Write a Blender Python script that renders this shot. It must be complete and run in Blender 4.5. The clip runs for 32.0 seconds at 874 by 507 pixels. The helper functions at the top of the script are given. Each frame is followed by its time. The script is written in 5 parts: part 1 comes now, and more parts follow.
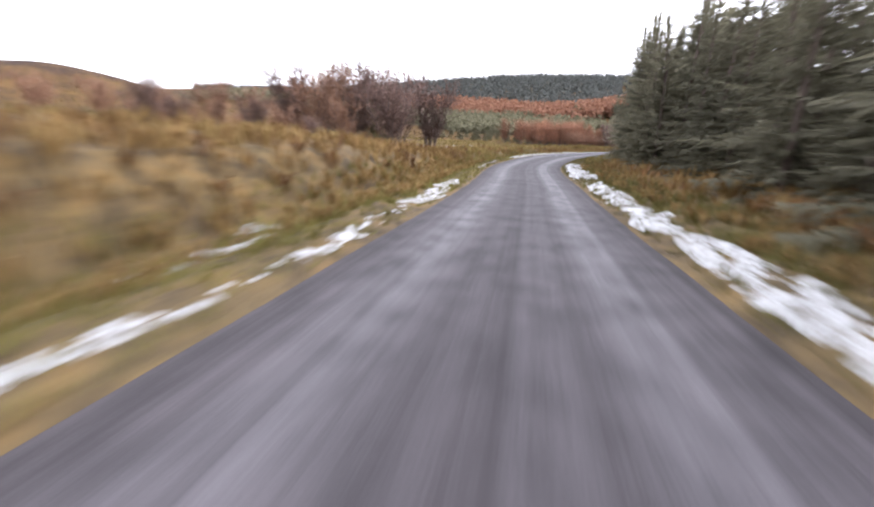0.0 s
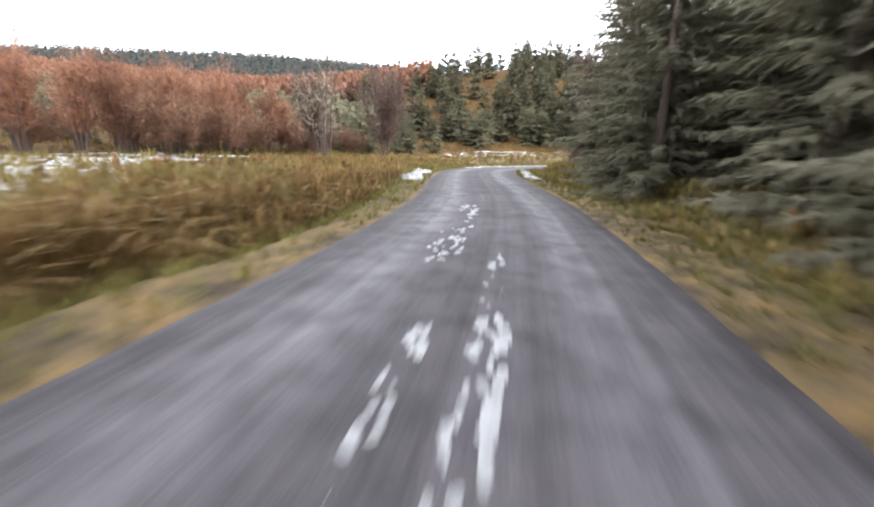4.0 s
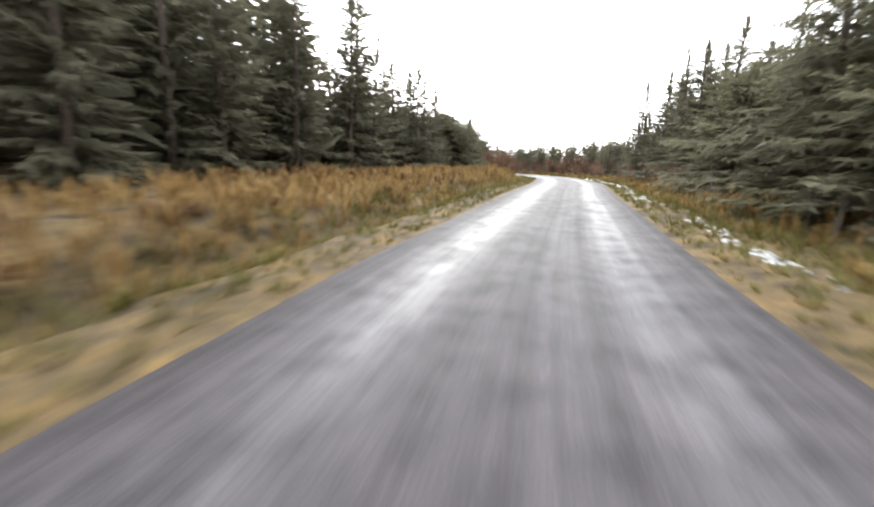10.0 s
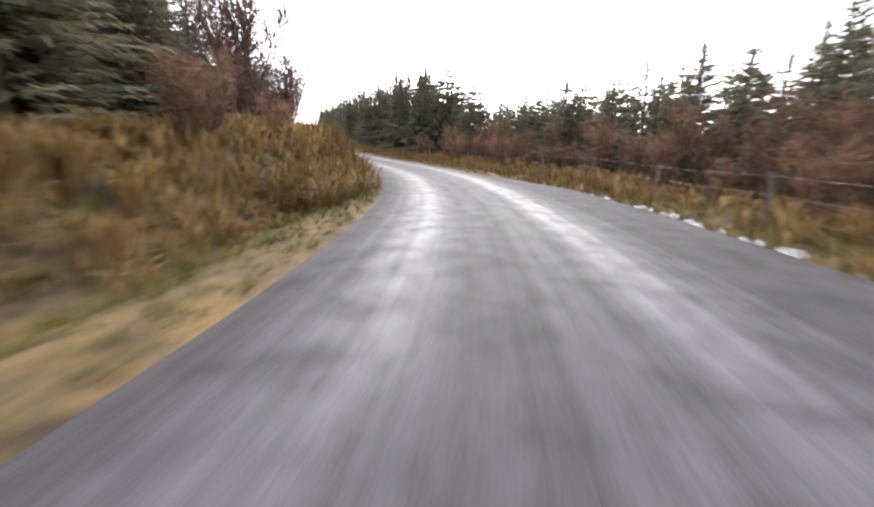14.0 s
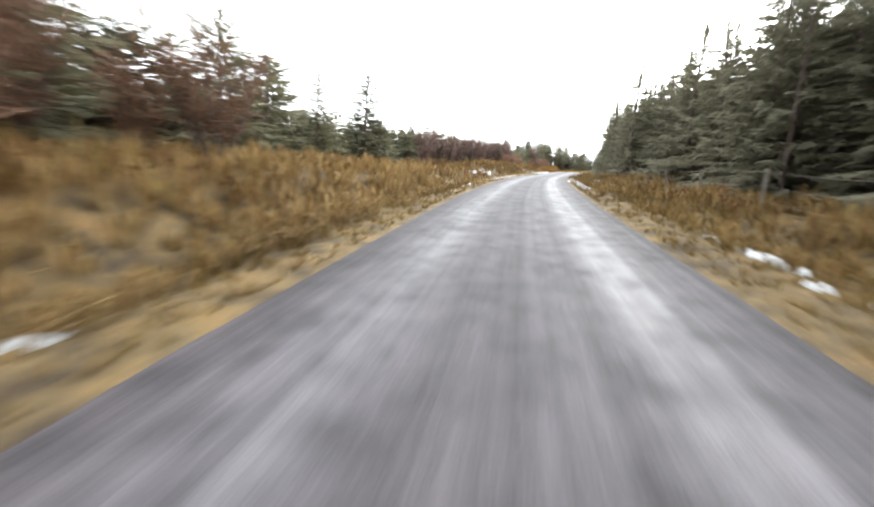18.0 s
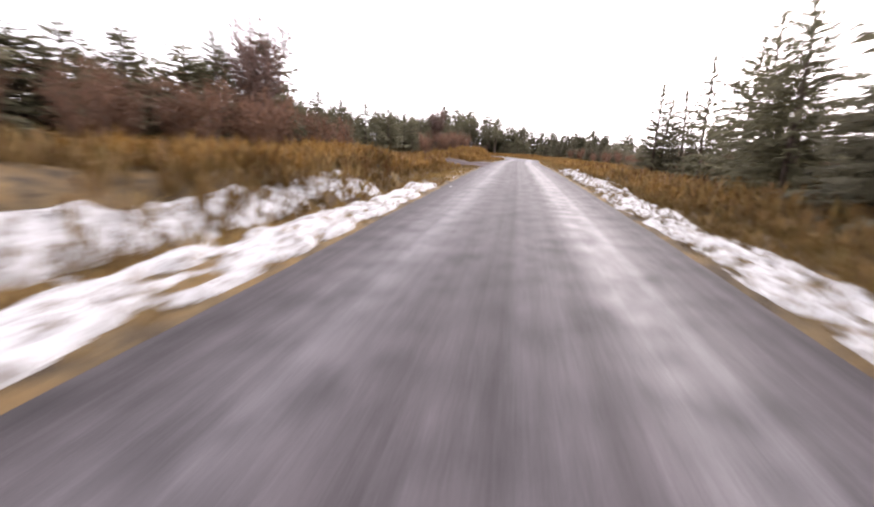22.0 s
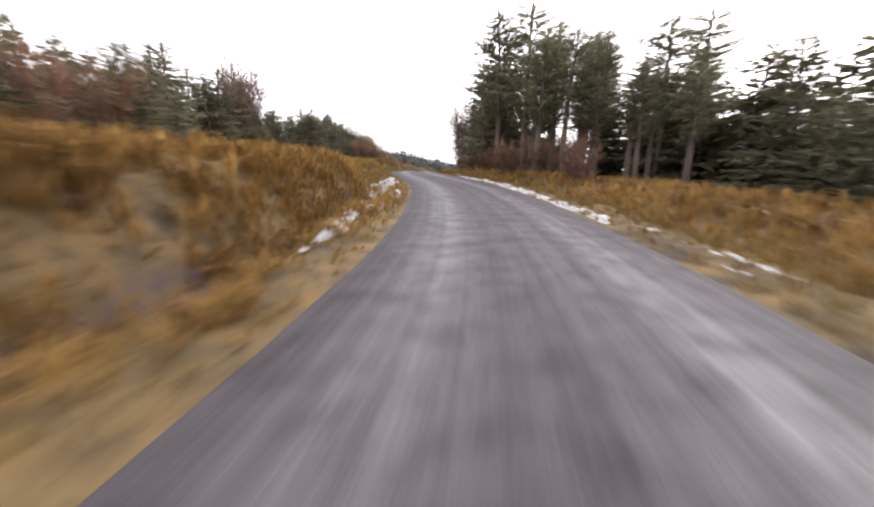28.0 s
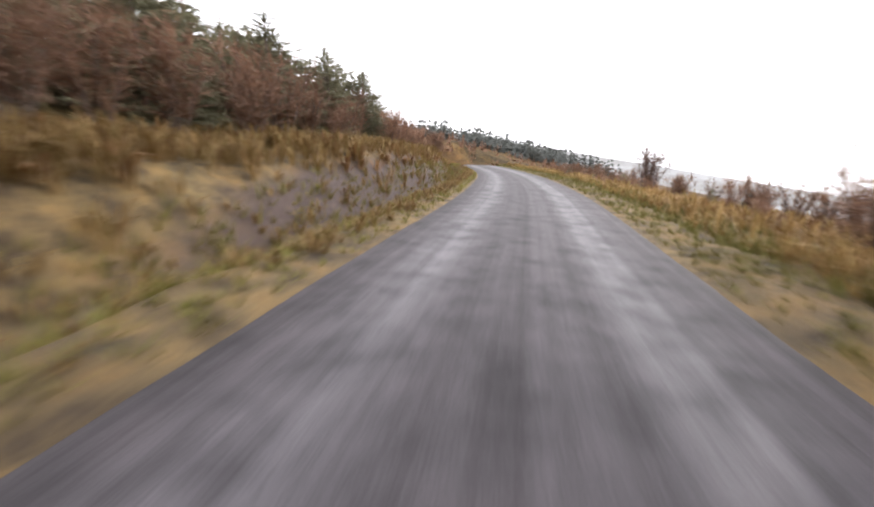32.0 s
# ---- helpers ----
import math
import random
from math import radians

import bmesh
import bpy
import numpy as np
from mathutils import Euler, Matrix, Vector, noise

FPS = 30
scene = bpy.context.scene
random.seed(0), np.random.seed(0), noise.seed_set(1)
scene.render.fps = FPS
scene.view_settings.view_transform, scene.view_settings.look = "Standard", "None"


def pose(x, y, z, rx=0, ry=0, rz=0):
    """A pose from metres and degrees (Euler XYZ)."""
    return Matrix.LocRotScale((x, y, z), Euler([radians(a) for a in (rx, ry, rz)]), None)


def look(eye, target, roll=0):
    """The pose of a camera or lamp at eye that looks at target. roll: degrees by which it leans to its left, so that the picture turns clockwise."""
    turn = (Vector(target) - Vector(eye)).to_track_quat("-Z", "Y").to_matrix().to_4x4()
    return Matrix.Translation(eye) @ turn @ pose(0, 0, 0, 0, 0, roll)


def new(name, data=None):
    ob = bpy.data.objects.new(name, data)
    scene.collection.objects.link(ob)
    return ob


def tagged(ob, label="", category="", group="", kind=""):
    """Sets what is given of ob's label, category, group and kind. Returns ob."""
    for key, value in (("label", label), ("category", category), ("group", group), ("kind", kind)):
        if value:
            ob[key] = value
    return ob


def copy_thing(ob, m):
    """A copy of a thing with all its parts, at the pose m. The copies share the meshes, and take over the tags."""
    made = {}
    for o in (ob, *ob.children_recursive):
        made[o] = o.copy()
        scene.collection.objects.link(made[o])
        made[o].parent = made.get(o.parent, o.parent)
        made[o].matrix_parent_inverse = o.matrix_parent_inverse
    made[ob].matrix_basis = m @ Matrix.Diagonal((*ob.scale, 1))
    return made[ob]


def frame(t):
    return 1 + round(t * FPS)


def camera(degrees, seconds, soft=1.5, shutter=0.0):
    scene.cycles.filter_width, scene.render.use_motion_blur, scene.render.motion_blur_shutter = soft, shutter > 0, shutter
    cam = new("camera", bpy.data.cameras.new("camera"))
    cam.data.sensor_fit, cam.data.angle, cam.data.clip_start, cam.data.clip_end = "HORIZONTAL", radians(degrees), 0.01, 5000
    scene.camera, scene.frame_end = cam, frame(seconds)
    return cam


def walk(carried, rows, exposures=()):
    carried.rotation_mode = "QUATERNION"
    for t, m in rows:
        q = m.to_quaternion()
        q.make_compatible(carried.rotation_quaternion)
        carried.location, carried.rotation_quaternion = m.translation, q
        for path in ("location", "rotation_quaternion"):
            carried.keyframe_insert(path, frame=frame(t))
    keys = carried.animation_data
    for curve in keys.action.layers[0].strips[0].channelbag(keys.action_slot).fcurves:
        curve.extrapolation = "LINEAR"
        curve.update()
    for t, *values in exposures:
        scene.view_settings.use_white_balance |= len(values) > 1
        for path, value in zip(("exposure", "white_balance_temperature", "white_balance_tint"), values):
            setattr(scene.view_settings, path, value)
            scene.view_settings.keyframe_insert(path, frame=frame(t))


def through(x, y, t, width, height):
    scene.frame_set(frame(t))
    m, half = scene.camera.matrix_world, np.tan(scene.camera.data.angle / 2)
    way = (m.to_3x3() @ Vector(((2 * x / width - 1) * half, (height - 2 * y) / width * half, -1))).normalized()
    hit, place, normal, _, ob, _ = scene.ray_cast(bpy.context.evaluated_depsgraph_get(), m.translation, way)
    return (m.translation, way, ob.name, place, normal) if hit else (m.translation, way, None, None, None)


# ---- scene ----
# ---------------------------------------------------------------- camera and its drive along the road
cam = camera(90.0, 32.0, soft=2.0, shutter=0.4)
ROWS = [
    (0.0, 0.07, 0.02, 1.30, 75.18, -1.67, 29.55),
    (0.5, -3.53, 11.35, 1.11, 75.69, -1.67, 29.86),
    (1.0, -7.09, 22.16, 0.98, 75.86, -1.67, 29.56),
    (1.5, -9.89, 32.51, 0.95, 76.45, -1.68, 24.02),
    (2.0, -11.23, 42.41, 1.04, 76.48, -1.68, 14.61),
    (2.5, -11.31, 51.71, 1.11, 76.75, -1.68, 7.00),
    (3.0, -10.39, 60.20, 1.18, 77.60, -1.68, 2.29),
    (3.5, -8.93, 67.87, 1.23, 76.68, -1.68, -0.99),
    (4.0, -7.58, 74.93, 1.19, 76.03, -1.67, 1.31),
    (4.5, -6.70, 81.58, 1.13, 75.97, -1.67, 5.11),
    (5.0, -6.24, 87.87, 1.08, 76.20, -1.67, 7.57),
    (5.5, -5.97, 93.86, 1.05, 76.46, -1.68, 8.61),
    (6.0, -5.68, 99.72, 1.00, 75.72, -1.67, 7.75),
    (6.5, -4.92, 105.71, 0.84, 74.22, -1.66, 2.71),
    (7.0, -3.51, 112.17, 0.59, 73.78, -1.65, -4.00),
    (7.5, -1.02, 119.13, 0.39, 74.84, -1.66, -14.17),
    (8.0, 3.26, 125.95, 0.28, 74.99, -1.66, -27.24),
    (8.5, 9.21, 131.57, 0.33, 77.54, -1.68, -43.23),
    (9.0, 16.14, 135.25, 0.58, 78.58, -1.69, -57.61),
    (9.5, 23.22, 136.98, 0.86, 78.97, -1.69, -73.25),
    (10.0, 30.06, 137.45, 1.16, 79.19, -1.69, -77.83),
    (10.5, 36.69, 137.26, 1.41, 78.27, -1.69, -82.66),
    (11.0, 43.25, 136.74, 1.57, 77.60, -1.68, -84.35),
    (11.5, 49.82, 136.20, 1.69, 77.45, -1.68, -84.81),
    (12.0, 56.41, 135.62, 1.79, 77.20, -1.68, -84.63),
    (12.5, 62.93, 135.19, 1.84, 76.75, -1.68, -82.42),
    (13.0, 69.34, 135.04, 1.87, 76.56, -1.68, -80.19),
    (13.5, 75.60, 135.25, 1.92, 76.93, -1.68, -76.31),
    (14.0, 81.75, 135.85, 1.97, 76.71, -1.68, -72.44),
    (14.5, 87.83, 136.86, 2.03, 77.28, -1.68, -64.67),
    (15.0, 93.79, 138.82, 2.12, 77.18, -1.68, -55.27),
    (15.5, 99.52, 141.79, 2.21, 77.32, -1.68, -47.32),
    (16.0, 105.01, 145.55, 2.33, 77.59, -1.68, -41.55),
    (16.5, 110.31, 149.87, 2.48, 77.92, -1.69, -37.73),
    (17.0, 115.56, 154.56, 2.67, 78.25, -1.69, -36.11),
    (17.5, 120.90, 159.46, 2.88, 78.39, -1.69, -36.90),
    (18.0, 126.45, 164.41, 3.16, 79.13, -1.69, -37.81),
    (18.5, 132.31, 169.26, 3.43, 78.20, -1.69, -37.32),
    (19.0, 138.28, 174.20, 3.61, 77.56, -1.68, -37.43),
    (19.5, 144.45, 179.07, 3.76, 77.73, -1.68, -41.59),
    (20.0, 150.85, 183.84, 3.92, 77.80, -1.68, -41.14),
    (20.5, 157.16, 188.76, 4.01, 76.97, -1.68, -43.25),
    (21.0, 163.60, 193.45, 4.08, 77.13, -1.68, -44.45),
    (21.5, 170.16, 197.84, 4.18, 77.05, -1.68, -46.31),
    (22.0, 176.72, 202.13, 4.28, 76.83, -1.68, -46.61),
    (22.5, 183.19, 206.53, 4.41, 77.69, -1.68, -45.84),
    (23.0, 189.67, 210.91, 4.55, 77.55, -1.68, -46.03),
    (23.5, 196.35, 215.03, 4.61, 76.49, -1.68, -45.13),
    (24.0, 203.00, 219.28, 4.61, 75.81, -1.67, -44.85),
    (24.5, 209.56, 223.75, 4.64, 77.02, -1.68, -47.33),
    (25.0, 216.39, 228.00, 4.74, 77.27, -1.68, -48.77),
    (25.5, 223.36, 232.22, 4.78, 76.49, -1.68, -47.42),
    (26.0, 230.26, 236.75, 4.73, 75.93, -1.67, -44.77),
    (26.5, 236.96, 241.73, 4.67, 76.21, -1.67, -41.14),
    (27.0, 243.42, 247.26, 4.67, 76.72, -1.68, -36.86),
    (27.5, 249.43, 253.44, 4.74, 77.38, -1.68, -32.43),
    (28.0, 254.72, 260.19, 4.88, 77.77, -1.68, -26.55),
    (28.5, 259.34, 267.11, 4.98, 76.69, -1.68, -20.02),
    (29.0, 262.94, 274.04, 4.96, 75.87, -1.67, -14.25),
    (29.5, 265.68, 280.73, 4.96, 76.80, -1.68, -8.68),
    (30.0, 267.95, 287.08, 4.99, 76.62, -1.68, -7.97),
    (30.5, 270.05, 293.16, 4.94, 75.91, -1.67, -8.49),
    (31.0, 272.39, 298.97, 4.84, 75.62, -1.67, -12.40),
    (31.5, 274.73, 304.74, 4.70, 75.05, -1.67, -15.88),
    (32.0, 277.29, 310.43, 4.55, 75.28, -1.67, -16.16),
]
BRIGHT = [(0, 1.5, 6080, 16), (1, 1.85, 6150, 10), (2, 1.55, 6150, 12), (3, 1.8, 6200, 11), (6, 1.85, 5950, 5), (7, 1.95, 5900, 3), (8, 1.8, 5950, 3), (9, 1.55, 6200, 4), (11, 1.55, 6300, 10), (13, 1.3, 6300, 12), (14, 1.25, 6250, 12), (17, 1.9, 6300, 3), (18, 1.8, 6250, 5), (19, 1.45, 6420, 12), (20, 1.35, 6600, 20),
          (22, 1.15, 6600, 22), (23, 0.95, 6600, 26), (24, 0.5, 6700, 28), (25.5, 0.63, 6800, 26), (28, 1.05, 6500, 16), (29, 1.25, 6450, 9), (30, 1.35, 6500, 11), (31, 1.15, 6350, 10), (32, 1.25, 6450, 13)]
walk(cam, [(t, pose(x, y, z, rx, ry, rz)) for t, x, y, z, rx, ry, rz in ROWS], BRIGHT)

# ---------------------------------------------------------------- overcast daylight
world = bpy.data.worlds.new("overcast")
scene.world = world
world.use_nodes = True
wn, wl = world.node_tree.nodes, world.node_tree.links
sky = wn.new("ShaderNodeTexSky")
sky.sky_type, sky.sun_disc = "NISHITA", False
sky.sun_elevation, sky.sun_rotation = radians(28), radians(80)
sky.dust_density, sky.air_density = 4.0, 1.5
grey = wn.new("ShaderNodeHueSaturation")
grey.inputs["Saturation"].default_value = 0.16
grey.inputs["Value"].default_value = 1.7
cloud = wn.new("ShaderNodeMix")
cloud.data_type = "RGBA"
cloud.inputs["Factor"].default_value = 0.66
cloud.inputs[7].default_value = (10.5, 10.6, 10.9, 1)
wl.new(sky.outputs[0], grey.inputs["Color"])
wl.new(grey.outputs[0], cloud.inputs[6])
wl.new(cloud.outputs[2], wn["Background"].inputs[0])
wn["Background"].inputs[1].default_value = 0.115
sun = new("sun", bpy.data.lights.new("sun", "SUN"))
sun.data.energy, sun.data.angle, sun.data.color = 0.7, radians(40), (1.0, 0.95, 0.88)
sun.matrix_world = look((0, 0, 60), (-40 * math.sin(radians(80)), -40 * math.cos(radians(80)), 38))


# ---------------------------------------------------------------- materials
def material(name):
    m = bpy.data.materials.new(name)
    m.use_nodes = True
    return m, m.node_tree.nodes, m.node_tree.links, m.node_tree.nodes["Principled BSDF"]


def noise_tex(n, l, scale, detail=4.0, rough=0.6):
    co, t = n.new("ShaderNodeTexCoord"), n.new("ShaderNodeTexNoise")
    t.inputs["Scale"].default_value, t.inputs["Detail"].default_value, t.inputs["Roughness"].default_value = scale, detail, rough
    l.new(co.outputs["Object"], t.inputs["Vector"])
    return t.outputs["Fac"]


def ramp(n, l, fac, stops):
    r = n.new("ShaderNodeValToRGB")
    while len(r.color_ramp.elements) < len(stops):
        r.color_ramp.elements.new(0.5)
    for e, (p, c) in zip(r.color_ramp.elements, stops):
        e.position, e.color = p, (*c, 1) if len(c) == 3 else c
    l.new(fac, r.inputs[0])
    return r.outputs[0]


def mixed(n, l, fac, a, b, how="MIX"):
    m = n.new("ShaderNodeMix")
    m.data_type, m.blend_type = "RGBA", how
    for sock, v in ((m.inputs[0], fac), (m.inputs[6], a), (m.inputs[7], b)):
        if isinstance(v, (int, float)):
            sock.default_value = v
        elif isinstance(v, tuple):
            sock.default_value = (*v, 1)
        else:
            l.new(v, sock)
    return m.outputs[2]


def bump(n, l, height, p, strength=0.4, dist=0.03):
    b = n.new("ShaderNodeBump")
    b.inputs["Strength"].default_value, b.inputs["Distance"].default_value = strength, dist
    l.new(height, b.inputs["Height"])
    l.new(b.outputs[0], p.inputs["Normal"])


def two_scale(name, stops, big=0.15, small=3.0, rough=0.9, relief=0.4, dist=0.03, spread=0.5, detail=5.0):
    """A surface whose colour wanders at two scales, with fine relief."""
    m, n, l, p = material(name)
    a, b = noise_tex(n, l, big, 3.0), noise_tex(n, l, small, detail)
    c = mixed(n, l, spread, ramp(n, l, a, stops), ramp(n, l, b, stops))
    l.new(c, p.inputs["Base Color"])
    p.inputs["Roughness"].default_value = rough
    bump(n, l, b, p, relief, dist)
    return m


def leafy(name, stops, rough=0.8, through=0.0):
    """Small leaves, blades or twigs: colour varies from piece to piece and from plant to plant."""
    m, n, l, p = material(name)
    g, o = n.new("ShaderNodeNewGeometry"), n.new("ShaderNodeObjectInfo")
    c = ramp(n, l, g.outputs["Random Per Island"], stops)
    v = n.new("ShaderNodeMapRange")
    v.inputs[3].default_value, v.inputs[4].default_value = 0.7, 1.25
    l.new(o.outputs["Random"], v.inputs[0])
    h = n.new("ShaderNodeHueSaturation")
    l.new(v.outputs[0], h.inputs["Value"])
    patch = ramp(n, l, noise_tex(n, l, 0.35, 2.0), [(0.35, (0.72, 0.7, 0.66)), (0.65, (1.0, 1.0, 1.0))])
    l.new(mixed(n, l, 1.0, c, patch, "MULTIPLY"), h.inputs["Color"])
    l.new(h.outputs[0], p.inputs["Base Color"])
    p.inputs["Roughness"].default_value = rough
    p.inputs["Specular IOR Level"].default_value = 0.25
    if through:                                      # light that shines through the needles
        tr, mix = n.new("ShaderNodeBsdfTranslucent"), n.new("ShaderNodeMixShader")
        l.new(h.outputs[0], tr.inputs["Color"])
        mix.inputs[0].default_value = through
        l.new(p.outputs[0], mix.inputs[1])
        l.new(tr.outputs[0], mix.inputs[2])
        l.new(mix.outputs[0], n["Material Output"].inputs["Surface"])
    return m


def asphalt_material(name="asphalt", tint=(1.0, 1.0, 1.0), gloss=0.22):
    m, n, l, p = material(name)
    at = n.new("ShaderNodeAttribute")
    at.attribute_name = "lateral"
    # two wheel tracks, polished and damp
    d = n.new("ShaderNodeMath")
    d.operation = "ABSOLUTE"
    l.new(at.outputs["Fac"], d.inputs[0])
    tr = ramp(n, l, d.outputs[0], [(0.0, (0.15,) * 3), (0.30, (0.35,) * 3), (0.42, (1,) * 3), (0.56, (0.9,) * 3), (0.76, (0.1,) * 3), (1.0, (0.0,) * 3)])
    fine, mid, big = noise_tex(n, l, 60.0, 3.0), noise_tex(n, l, 2.2, 5.0), noise_tex(n, l, 0.35, 4.0)
    base = ramp(n, l, fine, [(0.3, (0.042, 0.038, 0.041)), (0.7, (0.092, 0.085, 0.090))])
    stain = ramp(n, l, mid, [(0.33, (0.66,) * 3), (0.5, (1.0,) * 3), (0.67, (1.2, 1.18, 1.18))])
    c = mixed(n, l, 1.0, base, stain, "MULTIPLY")
    c = mixed(n, l, 1.0, c, ramp(n, l, big, [(0.3, (0.85,) * 3), (0.7, (1.15,) * 3)]), "MULTIPLY")
    sep, com = n.new("ShaderNodeMath"), n.new("ShaderNodeCombineXYZ")
    sep.operation = "MULTIPLY"
    sep.inputs[1].default_value = 11.0
    l.new(at.outputs["Fac"], sep.inputs[0])
    l.new(sep.outputs[0], com.inputs[0])
    l.new(big, com.inputs[1])
    worn = n.new("ShaderNodeTexNoise")
    worn.inputs["Scale"].default_value, worn.inputs["Detail"].default_value = 1.0, 4.0
    l.new(com.outputs[0], worn.inputs["Vector"])
    c = mixed(n, l, 1.0, c, ramp(n, l, worn.outputs["Fac"], [(0.35, (0.72, 0.7, 0.7)), (0.65, (1.25, 1.24, 1.24))]), "MULTIPLY")
    c = mixed(n, l, tr, mixed(n, l, 1.0, c, (0.82, 0.8, 0.81), "MULTIPLY"), mixed(n, l, 1.0, c, (1.25, 1.25, 1.28), "MULTIPLY"))
    l.new(mixed(n, l, 1.0, c, tint, "MULTIPLY"), p.inputs["Base Color"])
    wet = mixed(n, l, 1.0, tr, ramp(n, l, mid, [(0.3, (0.45,) * 3), (0.6, (1,) * 3)]), "MULTIPLY")
    l.new(ramp(n, l, wet, [(0.0, (0.8,) * 3), (1.0, (0.53,) * 3)]), p.inputs["Roughness"])
    p.inputs["Specular IOR Level"].default_value = gloss
    bump(n, l, fine, p, 0.35, 0.006)
    return m


def turf_material():
    """Bleached winter turf that gives way to bare peat where the ground is cut."""
    m, n, l, p = material("winter_turf")
    stops = [(0.28, (0.040, 0.025, 0.012)), (0.46, (0.099, 0.065, 0.025)), (0.6, (0.146, 0.098, 0.037)), (0.76, (0.102, 0.086, 0.030))]
    a, b = noise_tex(n, l, 0.3, 4.0), noise_tex(n, l, 9.0, 6.0, 0.7)
    c = mixed(n, l, 0.55, ramp(n, l, a, stops), ramp(n, l, b, stops))
    mid = noise_tex(n, l, 1.8, 5.0, 0.65)
    c = mixed(n, l, 1.0, c, ramp(n, l, mid, [(0.36, (0.34, 0.31, 0.3)), (0.5, (0.95, 0.95, 0.95)), (0.64, (1.5, 1.35, 1.15))]), "MULTIPLY")
    at = n.new("ShaderNodeAttribute")
    at.attribute_name = "peat"
    soil = ramp(n, l, b, [(0.3, (0.028, 0.018, 0.017)), (0.55, (0.059, 0.038, 0.032)), (0.75, (0.091, 0.063, 0.049))])
    k = n.new("ShaderNodeMath")
    k.operation = "MULTIPLY_ADD"
    k.use_clamp = True
    l.new(b, k.inputs[0])
    k.inputs[1].default_value = 1.6
    off = n.new("ShaderNodeMath")
    off.operation = "MULTIPLY_ADD"
    l.new(at.outputs["Fac"], off.inputs[0])
    off.inputs[1].default_value, off.inputs[2].default_value = 2.2, -1.6
    l.new(off.outputs[0], k.inputs[2])
    l.new(mixed(n, l, k.outputs[0], c, soil), p.inputs["Base Color"])
    p.inputs["Roughness"].default_value = 0.95
    bump(n, l, b, p, 0.8, 0.05)
    return m


def moor_material():
    """Winter moor: straw, brown heather and olive moss in drifts of several sizes."""
    m, n, l, p = material("moor_grass")
    wide, mid, fine = noise_tex(n, l, 0.018, 4.0, 0.65), noise_tex(n, l, 0.14, 5.0, 0.7), noise_tex(n, l, 1.1, 5.0, 0.75)
    a = ramp(n, l, wide, [(0.36, (0.032, 0.018, 0.014)), (0.45, (0.085, 0.044, 0.014)), (0.54, (0.095, 0.053, 0.017)), (0.64, (0.042, 0.032, 0.011))])
    b = ramp(n, l, mid, [(0.38, (0.022, 0.013, 0.009)), (0.5, (0.068, 0.038, 0.013)), (0.62, (0.13, 0.077, 0.025))])
    c = mixed(n, l, 0.5, a, b)
    c = mixed(n, l, 1.0, c, ramp(n, l, fine, [(0.34, (0.5, 0.48, 0.46)), (0.5, (1.0, 1.0, 1.0)), (0.66, (1.45, 1.38, 1.25))]), "MULTIPLY")
    l.new(c, p.inputs["Base Color"])
    p.inputs["Roughness"].default_value = 0.95
    p.inputs["Specular IOR Level"].default_value = 0.12
    bump(n, l, fine, p, 0.7, 0.25)
    return m


def snow_material():
    """Old granular snow with grit and dead grass frozen into it."""
    m, n, l, p = material("old_snow")
    fine, mid = noise_tex(n, l, 22.0, 4.0, 0.7), noise_tex(n, l, 5.0, 5.0, 0.7)
    c = ramp(n, l, mid, [(0.32, (0.26, 0.262, 0.27)), (0.5, (0.45, 0.452, 0.46)), (0.66, (0.6, 0.603, 0.61))])
    dirt = ramp(n, l, mixed(n, l, 0.5, fine, mid), [(0.39, (1.0,) * 3), (0.5, (0.0,) * 3)])
    l.new(mixed(n, l, dirt, c, (0.13, 0.09, 0.048)), p.inputs["Base Color"])
    p.inputs["Roughness"].default_value = 0.7
    bump(n, l, fine, p, 0.9, 0.03)
    return m


ASPHALT = asphalt_material()
MUDDY = asphalt_material("muddy_asphalt", (0.85, 0.68, 0.6), 0.02)
FROZEN_SLUSH = two_scale("frozen_slush", [(0.3, (0.15, 0.146, 0.15)), (0.55, (0.28, 0.276, 0.28)), (0.75, (0.45, 0.445, 0.45))], 3.0, 30.0, 0.6, 0.6, 0.01)
TURF = turf_material()
MOOR = moor_material()
# far valley side: thin snow, with pale distance haze painted into the colour
HAZED_MOOR = two_scale("snowy_hazed_moor", [(0.3, (0.09, 0.082, 0.072)), (0.5, (0.165, 0.165, 0.165)), (0.7, (0.27, 0.275, 0.285))], 0.012, 0.15, 0.95, 0.4, 0.3)
SNOW = snow_material()
BARK = two_scale("conifer_bark", [(0.3, (0.055, 0.04, 0.034)), (0.7, (0.15, 0.11, 0.09))], 1.5, 14.0, 0.95, 0.8, 0.03)
STONE = two_scale("rubble_stone", [(0.3, (0.112, 0.098, 0.091)), (0.7, (0.238, 0.217, 0.203))], 2.0, 12.0, 0.9, 0.6, 0.03)
WOOD = two_scale("weathered_wood", [(0.3, (0.091, 0.077, 0.063)), (0.7, (0.182, 0.154, 0.126))], 3.0, 30.0, 0.9, 0.5, 0.01)
